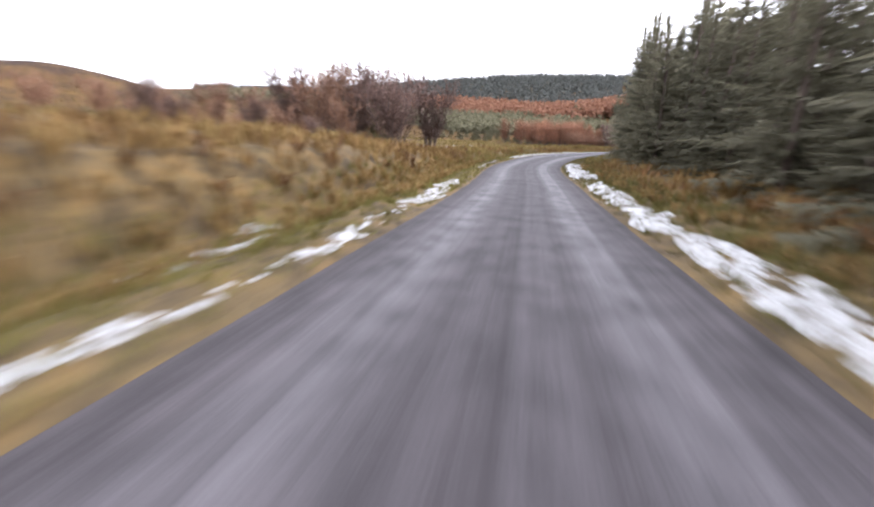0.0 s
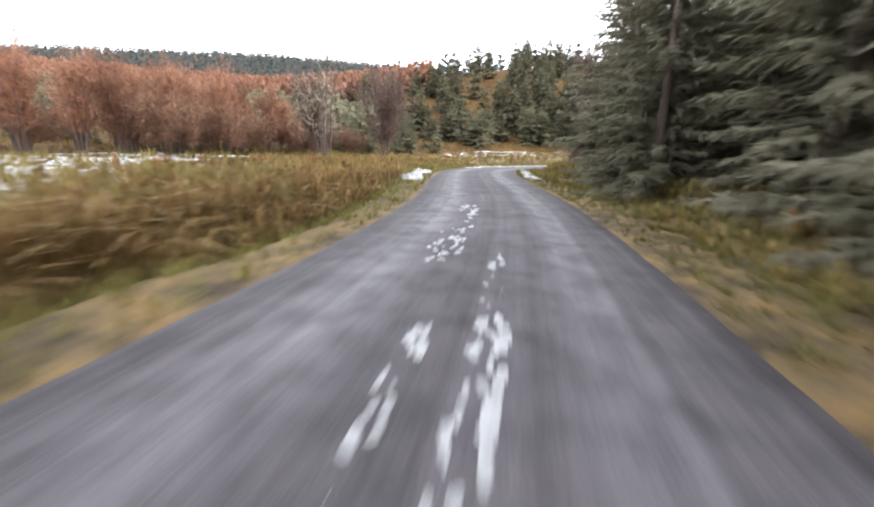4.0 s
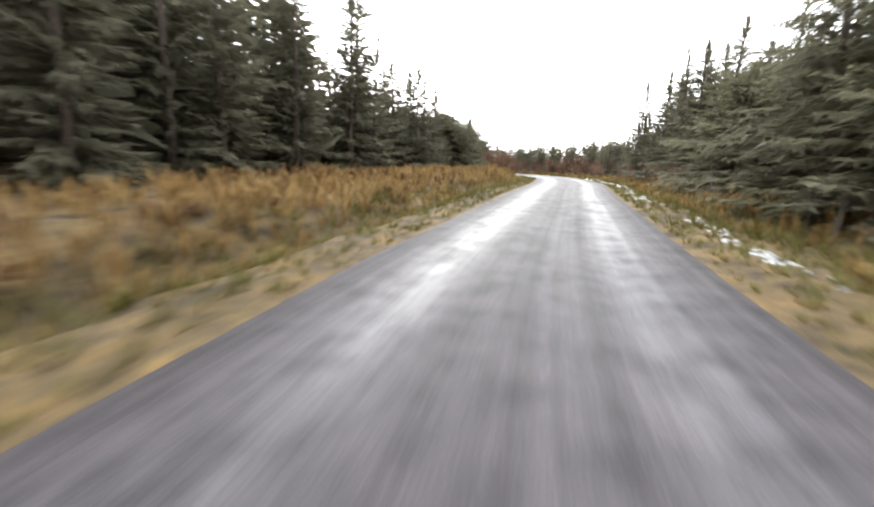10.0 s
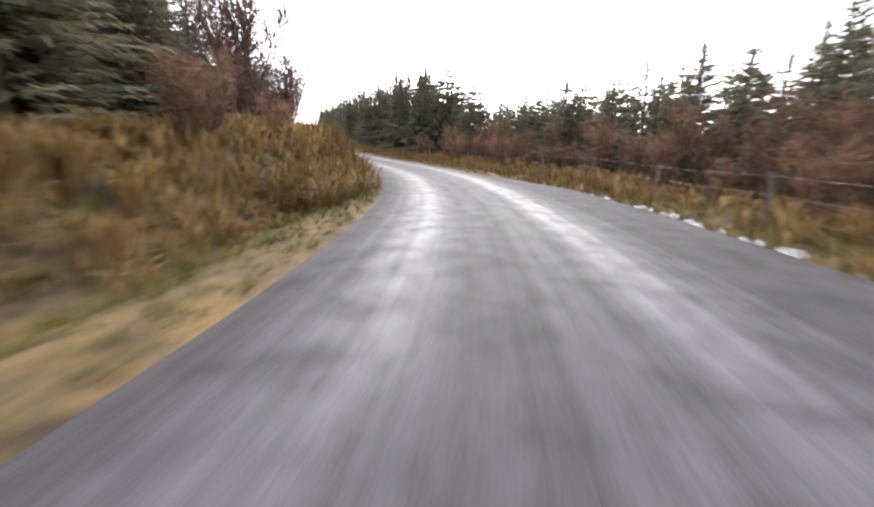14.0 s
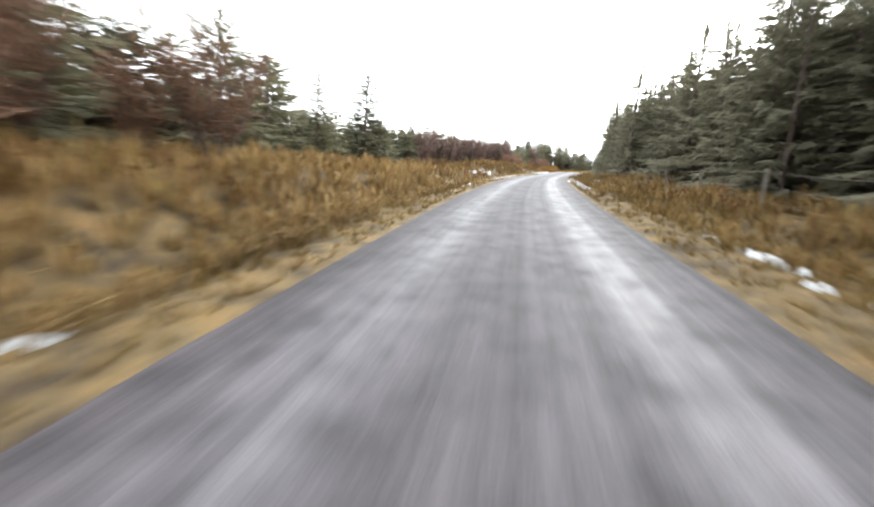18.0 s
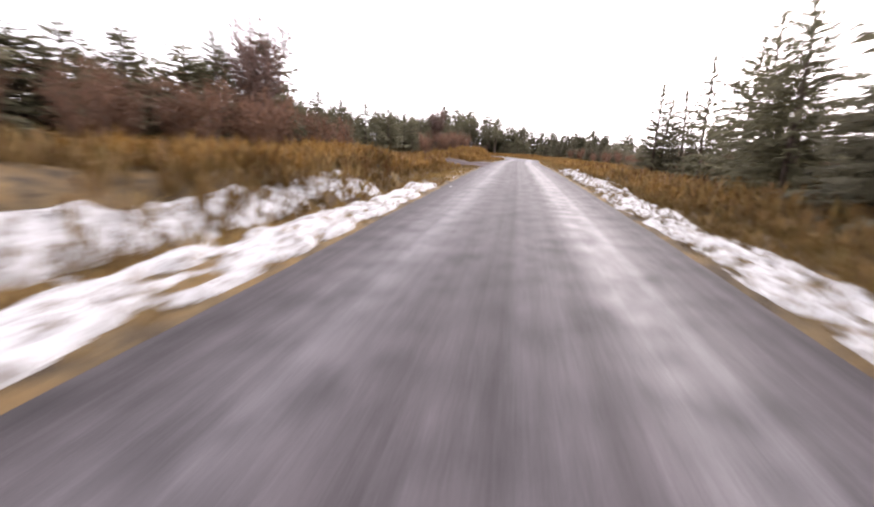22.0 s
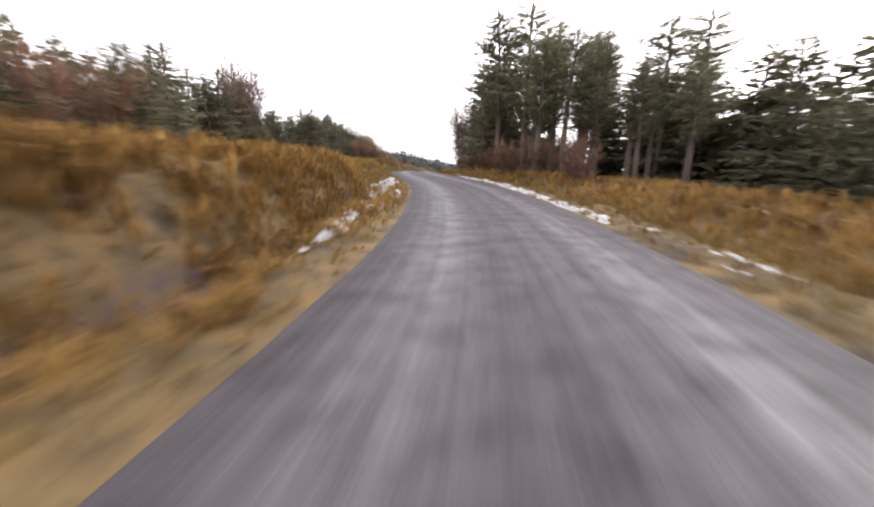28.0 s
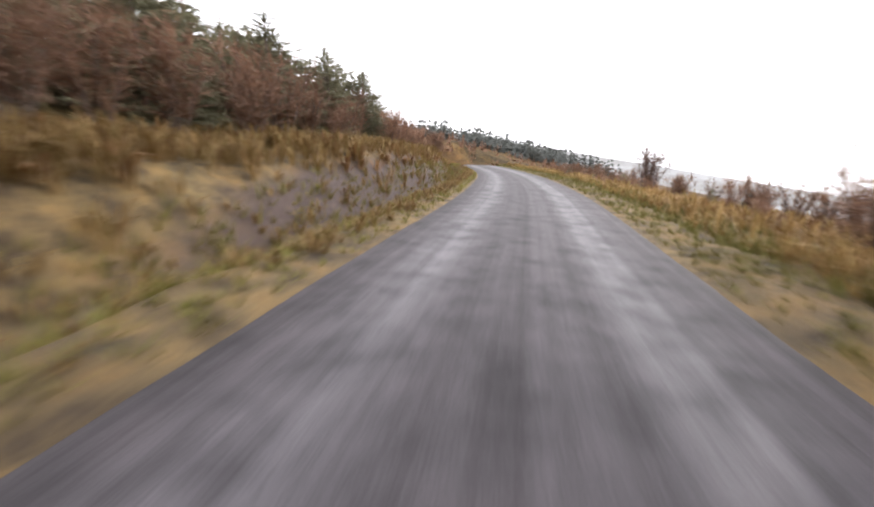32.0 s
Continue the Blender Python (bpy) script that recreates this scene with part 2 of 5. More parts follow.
PAINT = two_scale("white_board", [(0.3, (0.7, 0.7, 0.68)), (0.7, (0.82, 0.82, 0.8))], 2.0, 9.0, 0.5, 0.1, 0.004)
PRINT = two_scale("dark_print", [(0.3, (0.05, 0.055, 0.06)), (0.7, (0.1, 0.11, 0.11))], 2.0, 9.0, 0.5, 0.1, 0.004)
STEEL = two_scale("rusty_wire", [(0.3, (0.1, 0.08, 0.07)), (0.7, (0.2, 0.17, 0.15))], 2.0, 20.0, 0.45, 0.2, 0.002)
NEEDLE = leafy("spruce_needles", [(0.0, (0.165, 0.156, 0.11)), (0.5, (0.19, 0.18, 0.126)), (1.0, (0.215, 0.202, 0.14))], 0.8, 0.5)
PINE = leafy("pine_needles", [(0.0, (0.147, 0.141, 0.089)), (0.5, (0.176, 0.167, 0.106)), (1.0, (0.204, 0.194, 0.123))], 0.8, 0.4)
# far trees: blue-grey of the distance haze is put into the needle colour
HAZED_NEEDLE = leafy("hazed_needles", [(0.0, (0.100, 0.109, 0.104)), (0.6, (0.107, 0.116, 0.109)), (1.0, (0.114, 0.121, 0.112))], 0.8, 0.4)
LARCH = leafy("larch_twigs", [(0.0, (0.26, 0.13, 0.085)), (0.5, (0.33, 0.165, 0.105)), (1.0, (0.39, 0.215, 0.14))], 0.8, 0.4)
TWIG = leafy("bare_twigs", [(0.0, (0.11, 0.075, 0.068)), (0.5, (0.165, 0.108, 0.094)), (1.0, (0.22, 0.15, 0.125))], 0.8, 0.3)
BLEACHED = leafy("pale_twigs", [(0.0, (0.210, 0.175, 0.133)), (0.5, (0.294, 0.252, 0.196)), (1.0, (0.364, 0.322, 0.259))])
RUST = leafy("russet_twigs", [(0.0, (0.16, 0.092, 0.064)), (0.5, (0.23, 0.13, 0.088)), (1.0, (0.3, 0.18, 0.115))], 0.8, 0.3)
STRAW = leafy("straw_grass", [(0.0, (0.161, 0.093, 0.037)), (0.4, (0.260, 0.158, 0.059)), (0.8, (0.335, 0.229, 0.096)), (1.0, (0.236, 0.174, 0.062))], 0.8, 0.25)
OLIVE = leafy("olive_straw", [(0.0, (0.13, 0.095, 0.033)), (0.4, (0.2, 0.15, 0.05)), (0.8, (0.27, 0.205, 0.075)), (1.0, (0.17, 0.155, 0.05))], 0.8, 0.25)
GREENISH = leafy("verge_grass", [(0.0, (0.115, 0.095, 0.028)), (0.5, (0.19, 0.16, 0.042)), (1.0, (0.14, 0.148, 0.038))], 0.8, 0.2)
DRY = leafy("dry_verge_grass", [(0.0, (0.15, 0.088, 0.028)), (0.5, (0.24, 0.145, 0.044)), (1.0, (0.19, 0.145, 0.045))], 0.8, 0.2)
GOLD = leafy("golden_grass", [(0.0, (0.19, 0.096, 0.026)), (0.4, (0.3, 0.165, 0.045)), (0.8, (0.38, 0.235, 0.075)), (1.0, (0.27, 0.17, 0.05))], 0.8, 0.25)
BRACKEN = leafy("dead_bracken", [(0.0, (0.132, 0.066, 0.030)), (0.5, (0.211, 0.112, 0.046)), (1.0, (0.277, 0.158, 0.066))], 0.8, 0.2)

# ---------------------------------------------------------------- the road's line: x, y, height, width
ROAD = [
    (12.1, -38.1, 0.80, 4.1),
    (6.6, -21.0, 0.44, 4.1),
    (1.2, -3.8, 0.08, 4.1),
    (-4.3, 13.3, -0.22, 4.0),
    (-9.7, 30.5, -0.36, 4.6),
    (-11.8, 48.3, -0.21, 5.3),
    (-9.5, 66.1, -0.07, 4.5),
    (-6.6, 83.9, -0.19, 4.3),
    (-5.6, 101.8, -0.34, 4.4),
    (-1.4, 119.2, -0.91, 4.7),
    (10.2, 132.6, -0.93, 4.8),
    (27.3, 137.3, -0.26, 4.6),
    (45.3, 136.5, 0.31, 4.2),
    (63.2, 135.0, 0.55, 4.7),
    (81.2, 135.3, 0.67, 4.9),
    (98.2, 140.8, 0.89, 4.7),
]
ROAD += [
    (112.5, 151.7, 1.25, 4.6),
    (125.8, 163.8, 1.82, 4.6),
    (139.4, 175.6, 2.34, 4.6),
    (153.6, 186.6, 2.68, 4.4),
    (168.4, 196.8, 2.86, 4.5),
    (183.5, 206.6, 3.12, 4.7),
    (198.6, 216.5, 3.32, 4.7),
    (213.6, 226.3, 3.40, 4.6),
    (229.0, 235.7, 3.45, 4.4),
    (243.3, 246.7, 3.36, 4.3),
    (255.3, 260.0, 3.58, 4.3),
    (263.8, 275.8, 3.65, 4.5),
    (269.4, 292.9, 3.65, 4.4),
    (276.8, 309.3, 3.28, 4.1),
    (285.0, 325.3, 2.77, 4.3),
    (291.8, 341.9, 2.16, 4.3),
    (296.5, 359.3, 1.69, 4.3),
]
STEP = 0.5


def spline(nodes, step):
    pts = np.array(nodes, float)
    ext = np.vstack([2 * pts[0] - pts[1], pts, 2 * pts[-1] - pts[-2]])
    out = []
    for i in range(1, len(ext) - 2):
        p0, p1, p2, p3 = ext[i - 1], ext[i], ext[i + 1], ext[i + 2]
        for f in np.linspace(0, 1, 36, endpoint=False):
            out.append(p1 + 0.5 * f * (p2 - p0 + f * (2 * p0 - 5 * p1 + 4 * p2 - p3 + f * (3 * (p1 - p2) + p3 - p0))))
    out = np.array(out)
    run = np.concatenate([[0], np.cumsum(np.linalg.norm(np.diff(out[:, :3], axis=0), axis=1))])
    s = np.arange(0, run[-1], step)
    return s - 40.0, np.stack([np.interp(s, run, out[:, k]) for k in range(4)], 1)


SS, LINE = spline(ROAD, STEP)
TAN = np.gradient(LINE[:, :2], axis=0)
TAN /= np.linalg.norm(TAN, axis=1)[:, None]
NRM = np.stack([-TAN[:, 1], TAN[:, 0]], 1)          # points to the left of the way
S0, S1 = float(SS[0]), float(SS[-1])


def on_line(s):
    s = np.asarray(s, float)
    return [np.interp(s, SS, a) for a in (LINE[:, 0], LINE[:, 1], LINE[:, 2], LINE[:, 3], NRM[:, 0], NRM[:, 1])]


def vnoise(x, y, seed=0):
    """Smooth value noise of two coordinates, 0 to 1."""
    x, y = np.asarray(x, float), np.asarray(y, float)
    xi, yi = np.floor(x), np.floor(y)
    fx, fy = x - xi, y - yi
    fx, fy = fx * fx * (3 - 2 * fx), fy * fy * (3 - 2 * fy)

    def h(a, b):
        v = np.sin(a * 127.1 + b * 311.7 + seed * 74.7) * 43758.5453
        return v - np.floor(v)
    return (h(xi, yi) * (1 - fx) + h(xi + 1, yi) * fx) * (1 - fy) + (h(xi, yi + 1) * (1 - fx) + h(xi + 1, yi + 1) * fx) * fy


def fbm(x, y, seed=0):
    return 0.5 * vnoise(x, y, seed) + 0.3 * vnoise(x * 2.1, y * 2.1, seed + 1) + 0.2 * vnoise(x * 4.7, y * 4.7, seed + 2)


def smooth(a, b, v):
    t = np.clip((np.asarray(v, float) - a) / (b - a), 0, 1)
    return t * t * (3 - 2 * t)


# stretch by stretch: s, ditch depth, bank height, slope beyond
LEFT = [(-40, .1, .8, .08), (12, .15, 1.0, .085), (24, .2, .7, .05), (36, .25, .25, .01), (62, .45, .35, -.01), (85, .3, .3, .0), (105, .0, .1, .03), (122, .05, .3, .045), (138, .15, .45, .1), (150, .25, .5, .09), (165, .4, .2, .02), (195, .4, .3, .02), (220, .2, .8, .05), (228, .15, 1.35, .05), (242, .15, 1.35, .05), (262, .2, 1.1, .04)]
LEFT += [(280, .15, .8, .02), (292, .5, .3, .03), (318, .1, .9, .06), (340, .55, .5, .05), (347, .6, .45, .04), (353.5, .45, .08, .01), (359, .1, .05, .02), (374, .1, .2, .03), (388, .4, .8, .05), (425, .8, 1.1, .05), (446, .7, .8, .05), (458, .15, .4, .05), (482, .3, .8, .05), (500, .7, 1.2, .05), (560, .3, .8, .03)]
RIGHT = [(-40, .0, .15, .02), (60, .05, .15, .03), (110, .1, .25, .02), (150, .1, .1, .0), (210, .05, .0, -.01), (270, .1, .1, .01), (330, .1, .1, .0), (350, .15, -.1, -.05),
         (400, .15, -.2, -.06), (430, .05, .1, .0), (480, .0, .1, .0), (490, .1, -.35, -.1), (520, .1, -.6, -.14), (560, .1, -.7, -.15)]


def side_extent(out):
    """From and to along the road, at these metres out from its edge."""
    turn = 0.012 * np.clip(out - 8, 0, 60) ** 2
    return 365.6 - 6.5 * (1 - smooth(-0.5, 6, out)) - turn, 369.2 + 4.0 * (1 - smooth(-0.5, 6, out)) - turn


def in_side_road(s, lat):
    lo, hi = side_extent(lat - 2.35)
    wide = 1.7 * smooth(209, 215, s) * (1 - smooth(226, 233.5, s))
    return (lat > 0) & (lat < 44) & (s > lo - 0.4) & (s < hi + 0.4) | (lat < 0) & (wide > 0.1) & (-lat < 2.4 + wide)


def surf(s, lat, rough=True):
    """Height of the ground beside the road, at lat metres to the left of its middle."""
    s, lat = np.asarray(s, float), np.asarray(lat, float)
    z, w = np.interp(s, SS, LINE[:, 2]), np.interp(s, SS, LINE[:, 3])
    a = np.abs(lat) - w / 2
    out = np.zeros(np.broadcast(s, lat).shape)
    for side, table in ((1, LEFT), (-1, RIGHT)):
        t = np.array(table)
        dd, bb, mm = [np.interp(s, t[:, 0], t[:, k]) for k in (1, 2, 3)]
        wob = 0.5 * (vnoise(s * 0.22, lat * 0 + side, 5) - 0.5)
        if side > 0:                                 # the bank crowds the road at the bend
            wob = wob + 1.05 * smooth(219, 227, s) * (1 - smooth(240, 250, s))
        shift = 1.7 * smooth(209, 215, s) * (1 - smooth(226, 233.5, s)) if side < 0 else 0.0
        p = 0.04 * smooth(0.05, 0.5, a - shift) - 0.06 * (shift > 0.1) * (1 - smooth(0.0, 0.4, a - shift))
        p = p - dd * smooth(0.75, 1.5, a + wob) * (1 - smooth(1.7, 2.6, a + wob))
        p = p + bb * smooth(1.8, 3.4, a + wob) + mm * np.clip(a - 2.5, 0, 30)
        out = np.where(lat * side > 0, p, out)
    if rough:
        k = smooth(0.0, 1.2, a - np.where(lat < 0, 1.7 * smooth(209, 215, s) * (1 - smooth(226, 233.5, s)), 0))
        out = out + 0.5 * smooth(1.6, 3.6, a) * (fbm(s * 0.3, lat * 0.42, 57) - 0.5)
        out = out + k * (0.22 * (fbm(s * 0.55, lat * 0.8, 9) - 0.5) + 0.10 * (vnoise(s * 2.3, lat * 2.6, 3) - 0.5))
        out = np.where(in_side_road(s, lat) & (lat > 0), out * (lat > 9) - 0.06, out)
    return z + np.where(a > 0, out, -0.03)


def place(s, lat, up=0.0):
    x, y, z, w, nx, ny = on_line(s)
    return np.array([x + nx * lat, y + ny * lat, surf(s, lat) + up]).T


def hill(x, y):
    d = (x + 10) * -0.34 + (y - 60) * 0.94
    north = 57 * smooth(40, 450, d) * (0.92 + 0.16 * vnoise(x * 0.006, y * 0.006, 21)) * (1 - smooth(20, 130, x)) * (1 - 0.2 * smooth(60, 320, -x))
    u, v = x - 297 - 0.35 * (y - 345), (x - 283) * 0.26 + (y - 322) * 0.96
    away = -0.145 * np.clip(u, 0, 6000) * smooth(-15, 45, v)
    roll = 1.6 * (fbm(x * 0.02, y * 0.02, 31) - 0.5)
    spur = 15 * np.exp(-((x - 24) / 54) ** 2 - ((y - 200) / 36) ** 2)
    knoll = 17 * np.exp(-((x + 165) / 62) ** 2 - ((y - 58) / 40) ** 2)
    shoulder = 8 * np.exp(-((x + 205) / 62) ** 2 - ((y - 150) / 46) ** 2)
    return north + away + roll + spur + knoll + shoulder


def nearest(x, y):
    """(s, lateral) of the nearest point of the road."""
    x, y = np.ravel(x), np.ravel(y)
    s, lat = np.empty(len(x)), np.empty(len(x))
    sub = slice(0, None, 4)
    for i in range(0, len(x), 4000):
        dx, dy = x[i:i + 4000, None] - LINE[sub, 0], y[i:i + 4000, None] - LINE[sub, 1]
        k = np.argmin(dx * dx + dy * dy, 1)
        r = np.arange(len(k))
        k4 = k * 4
        s[i:i + 4000] = SS[k4] + dx[r, k] * TAN[k4, 0] + dy[r, k] * TAN[k4, 1]
        lat[i:i + 4000] = np.sign(dx[r, k] * NRM[k4, 0] + dy[r, k] * NRM[k4, 1]) * np.hypot(dx[r, k], dy[r, k])
    return s, lat


def ground_z(x, y):
    x, y = np.asarray(x, float), np.asarray(y, float)
    shape = x.shape
    s, lat = nearest(x, y)
    xr, yr = x.ravel(), y.ravel()
    near = surf(s, lat)
    acc = np.zeros(len(xr))
    tot = np.zeros(len(xr))
    tl, tr = np.array(LEFT), np.array(RIGHT)
    for i in range(0, len(SS), 24):
        q = 1.0 / ((xr - LINE[i, 0]) ** 2 + (yr - LINE[i, 1]) ** 2 + 60) ** 1.5
        side = (xr - LINE[i, 0]) * NRM[i, 0] + (yr - LINE[i, 1]) * NRM[i, 1]
        b = np.where(side > 0, np.interp(SS[i], tl[:, 0], tl[:, 2] + 14 * tl[:, 3]), np.interp(SS[i], tr[:, 0], tr[:, 2] + 14 * tr[:, 3]))
        acc += q * (LINE[i, 2] + b)
        tot += q
    k = smooth(9, 30, np.abs(lat))
    return ((near * (1 - k) + (acc / tot) * k) + hill(xr, yr) * smooth(8, 40, np.abs(lat))).reshape(shape)


# ---------------------------------------------------------------- mesh tools
def mesh_np(name, verts, faces, mat, smooth_shade=False):
    """A mesh from arrays; all faces have the same number of corners."""
    verts, faces = np.asarray(verts, np.float32), np.asarray(faces, np.int32)
    me = bpy.data.meshes.new(name)
    k = faces.shape[1]
    me.vertices.add(len(verts))
    me.vertices.foreach_set("co", verts.ravel())
    me.loops.add(faces.size)
    me.loops.foreach_set("vertex_index", faces.ravel())
    me.polygons.add(len(faces))
    me.polygons.foreach_set("loop_start", np.arange(len(faces), dtype=np.int32) * k)
    me.polygons.foreach_set("loop_total", np.full(len(faces), k, np.int32))
    if smooth_shade:
        me.polygons.foreach_set("use_smooth", np.ones(len(faces), bool))
    me.update(calc_edges=True)
    me.materials.append(mat)
    return me


def grid_faces(nu, nv):
    i = np.arange(nu * nv).reshape(nu, nv)
    return np.stack([i[:-1, :-1], i[1:, :-1], i[1:, 1:], i[:-1, 1:]], -1).reshape(-1, 4)


def part(name, bm, mat, parent=None, label=""):
    me = bpy.data.meshes.new(name)
    bm.to_mesh(me)
    bm.free()
    me.materials.append(mat)
    ob = new(name, me)
    ob.parent = parent
    return tagged(ob, label)


# ---------------------------------------------------------------- ground, verges and road
def build_ground():
    def lines(lo, hi, fine):
        mid = np.arange(lo, hi, fine)
        out = np.cumsum(fine * 1.13 ** np.arange(1, 48))
        return np.concatenate([(lo - out)[::-1], mid, hi + out])
    xs, ys = lines(-80, 330, 2.5), lines(-60, 400, 2.5)
    X, Y = np.meshgrid(xs, ys, indexing="ij")
    Z = ground_z(X, Y)
    s, lat = nearest(X, Y)
    Z = Z - (1.7 * (1 - smooth(7.5, 11.5, np.abs(lat)))).reshape(Z.shape)
    ob = new("ground", mesh_np("ground", np.stack([X, Y, Z], -1).reshape(-1, 3), grid_faces(len(xs), len(ys)), MOOR, True))
    tagged(ob, "tan winter moorland grass reaching to the hills", "ground", kind="structure")


def build_far_slope():
    """The far side of the valley, thinly dusted with snow; distance haze is put into its colour."""
    X, Y = np.meshgrid(np.geomspace(345, 9000, 64), np.geomspace(318, 7500, 84), indexing="ij")
    Z = ground_z(X, Y) - 1.0 + 5.5 * smooth(345, 460, X) + 0.018 * (X - 345)
    ob = new("far_slope", mesh_np("far_slope", np.stack([X, Y, Z], -1).reshape(-1, 3), grid_faces(64, 84), HAZED_MOOR, True))
    tagged(ob, "pale grey slope far across the valley, snow and haze in its colour", "hill", kind="structure")


def strip(name, lats, s0, s1, mat, step, label, category, sink_outer=True):
    ss = np.arange(s0, s1, step)
    A, L = np.meshgrid(ss, lats, indexing="ij")
    x, y, z, w, nx, ny = on_line(A)
    lat = np.sign(L) * (w / 2 + np.abs(L))
    Z = surf(A, lat)
    if sink_outer:
        Z = np.where(np.abs(L) >= np.abs(lats).max() - 0.01, Z - 0.9, Z)
        Z = np.where(np.abs(L) <= np.abs(lats).min() + 0.01, Z - 0.15, Z)
    V = np.stack([x + nx * lat, y + ny * lat, Z], -1).reshape(-1, 3)
    F = grid_faces(len(ss), len(lats))
    if lats[0] < lats[-1]:
        F = F[:, ::-1]
    me = mesh_np(name, V, F, mat, True)
    t = np.array(LEFT if lats[-1] > 0 else RIGHT)
    cut = np.interp(A, t[:, 0], t[:, 1]) / 0.6
    face = smooth(484, 492, A)
    peat = np.clip(cut, 0, 1.2) * smooth(0.8, 1.4, np.abs(L)) * (1 - smooth(1.8 + 0.8 * face, 2.4 + 1.0 * face, np.abs(L)))
    at = me.attributes.new("peat", "FLOAT", "POINT")
    at.data.foreach_set("value", peat.astype(np.float32).ravel())
    return tagged(new(name, me), label, category, kind="structure")


def build_road():
    ss = np.arange(S0, S1, 0.5)
    us = np.linspace(-1, 1, 25)
    A, U = np.meshgrid(ss, us, indexing="ij")
    x, y, z, w, nx, ny = on_line(A)
    ragged = 0.10 * (fbm(A * 0.9, U * 0 + np.sign(U) * 7, 11) - 0.5)
    half = w / 2 + np.where(np.abs(U) > 0.99, ragged, 0)
    lat = U * half
    Z = z + 0.035 * (1 - U * U) + 0.012 * (fbm(A * 0.4, U * 3, 12) - 0.5) - 0.012 * np.exp(-((np.abs(U) - 0.48) / 0.14) ** 2)
    Z = np.where(np.abs(U) > 0.99, Z - 0.04, Z + 0.015)
    me = mesh_np("road", np.stack([x + nx * lat, y + ny * lat, Z], -1).reshape(-1, 3), grid_faces(len(ss), len(us))[:, ::-1], ASPHALT, True)
    at = me.attributes.new("lateral", "FLOAT", "POINT")
    at.data.foreach_set("value", U.astype(np.float32).ravel())
    tagged(new("road", me), "narrow damp grey asphalt road with two polished wheel tracks", "road", kind="structure")


build_ground()
build_far_slope()
build_road()
EDGE = np.array([0.0, 0.06, 0.2, 0.4, 0.6, 0.85, 1.1, 1.4, 1.7, 2.0, 2.3, 2.6, 3.0, 3.4, 3.9, 4.6, 5.4, 6.4, 7.6, 9.0, 9.5])
strip("verge_left", EDGE, S0, S1, TURF, 0.5, "rough winter grass verge with a ditch and bank", "verge")
def build_lay_by():
    """A worn widening of the asphalt at the outside of the bend."""
    ss, us = np.arange(209.0, 234.0, 0.5), np.linspace(0, 1, 9)
    A, U = np.meshgrid(ss, us, indexing="ij")
    x, y, z, w, nx, ny = on_line(A)
    wide = 1.7 * smooth(209, 215, A) * (1 - smooth(226, 233.5, A)) + 0.02
    lat = -(w / 2 - 0.65 + U * (wide + 0.55) + 0.08 * (fbm(A * 0.8, U, 71) - 0.5) * U)
    Z = z + 0.008 + 0.03 * smooth(0, 0.3, U) - 0.03 * U - 0.3 * (U > 0.99)
    me = mesh_np("lay_by", np.stack([x + nx * lat, y + ny * lat, Z], -1).reshape(-1, 3), grid_faces(len(ss), len(us)), ASPHALT, True)
    at = me.attributes.new("lateral", "FLOAT", "POINT")
    at.data.foreach_set("value", (0.85 + 0.1 * U).astype(np.float32).ravel())
    tagged(new("lay_by", me), "worn asphalt widening on the outside of the bend", "road", kind="structure")


build_lay_by()
strip("verge_right", -EDGE, S0, S1, TURF, 0.5, "rough winter grass verge beside the road", "verge")

# ---------------------------------------------------------------- side road at the junction
def build_side_road():
    n, k = 44, 13
    out = np.linspace(-0.5, 34.0, n)                 # metres out from the road's edge
    s_lo, s_hi = side_extent(out)
    q = np.linspace(0, 1, k)
    A = s_lo[:, None] + (s_hi - s_lo)[:, None] * q
    w = np.interp(A, SS, LINE[:, 3])
    lat = w / 2 + out[:, None]
    x, y, z, _, nx, ny = on_line(A)
    X, Y = x + nx * lat, y + ny * lat
    far = smooth(8, 11, lat)
    Z = surf(A, lat, False) * (1 - far) + ground_z(X, Y) * far + 0.06
    Z = np.where(out[:, None] < 1.0, z + 0.02, Z)
    Z = Z - 0.3 * ((q == 0) | (q == 1))[None, :]
    me = mesh_np("side_road", np.stack([X, Y, Z], -1).reshape(-1, 3), grid_faces(n, k)[:, ::-1], MUDDY, True)
    at = me.attributes.new("lateral", "FLOAT", "POINT")
    at.data.foreach_set("value", np.tile(np.linspace(-1, 1, k), n).astype(np.float32))
    tagged(new("side_road", me), "muddy brown asphalt mouth of a forest side road", "road", kind="structure")


build_side_road()


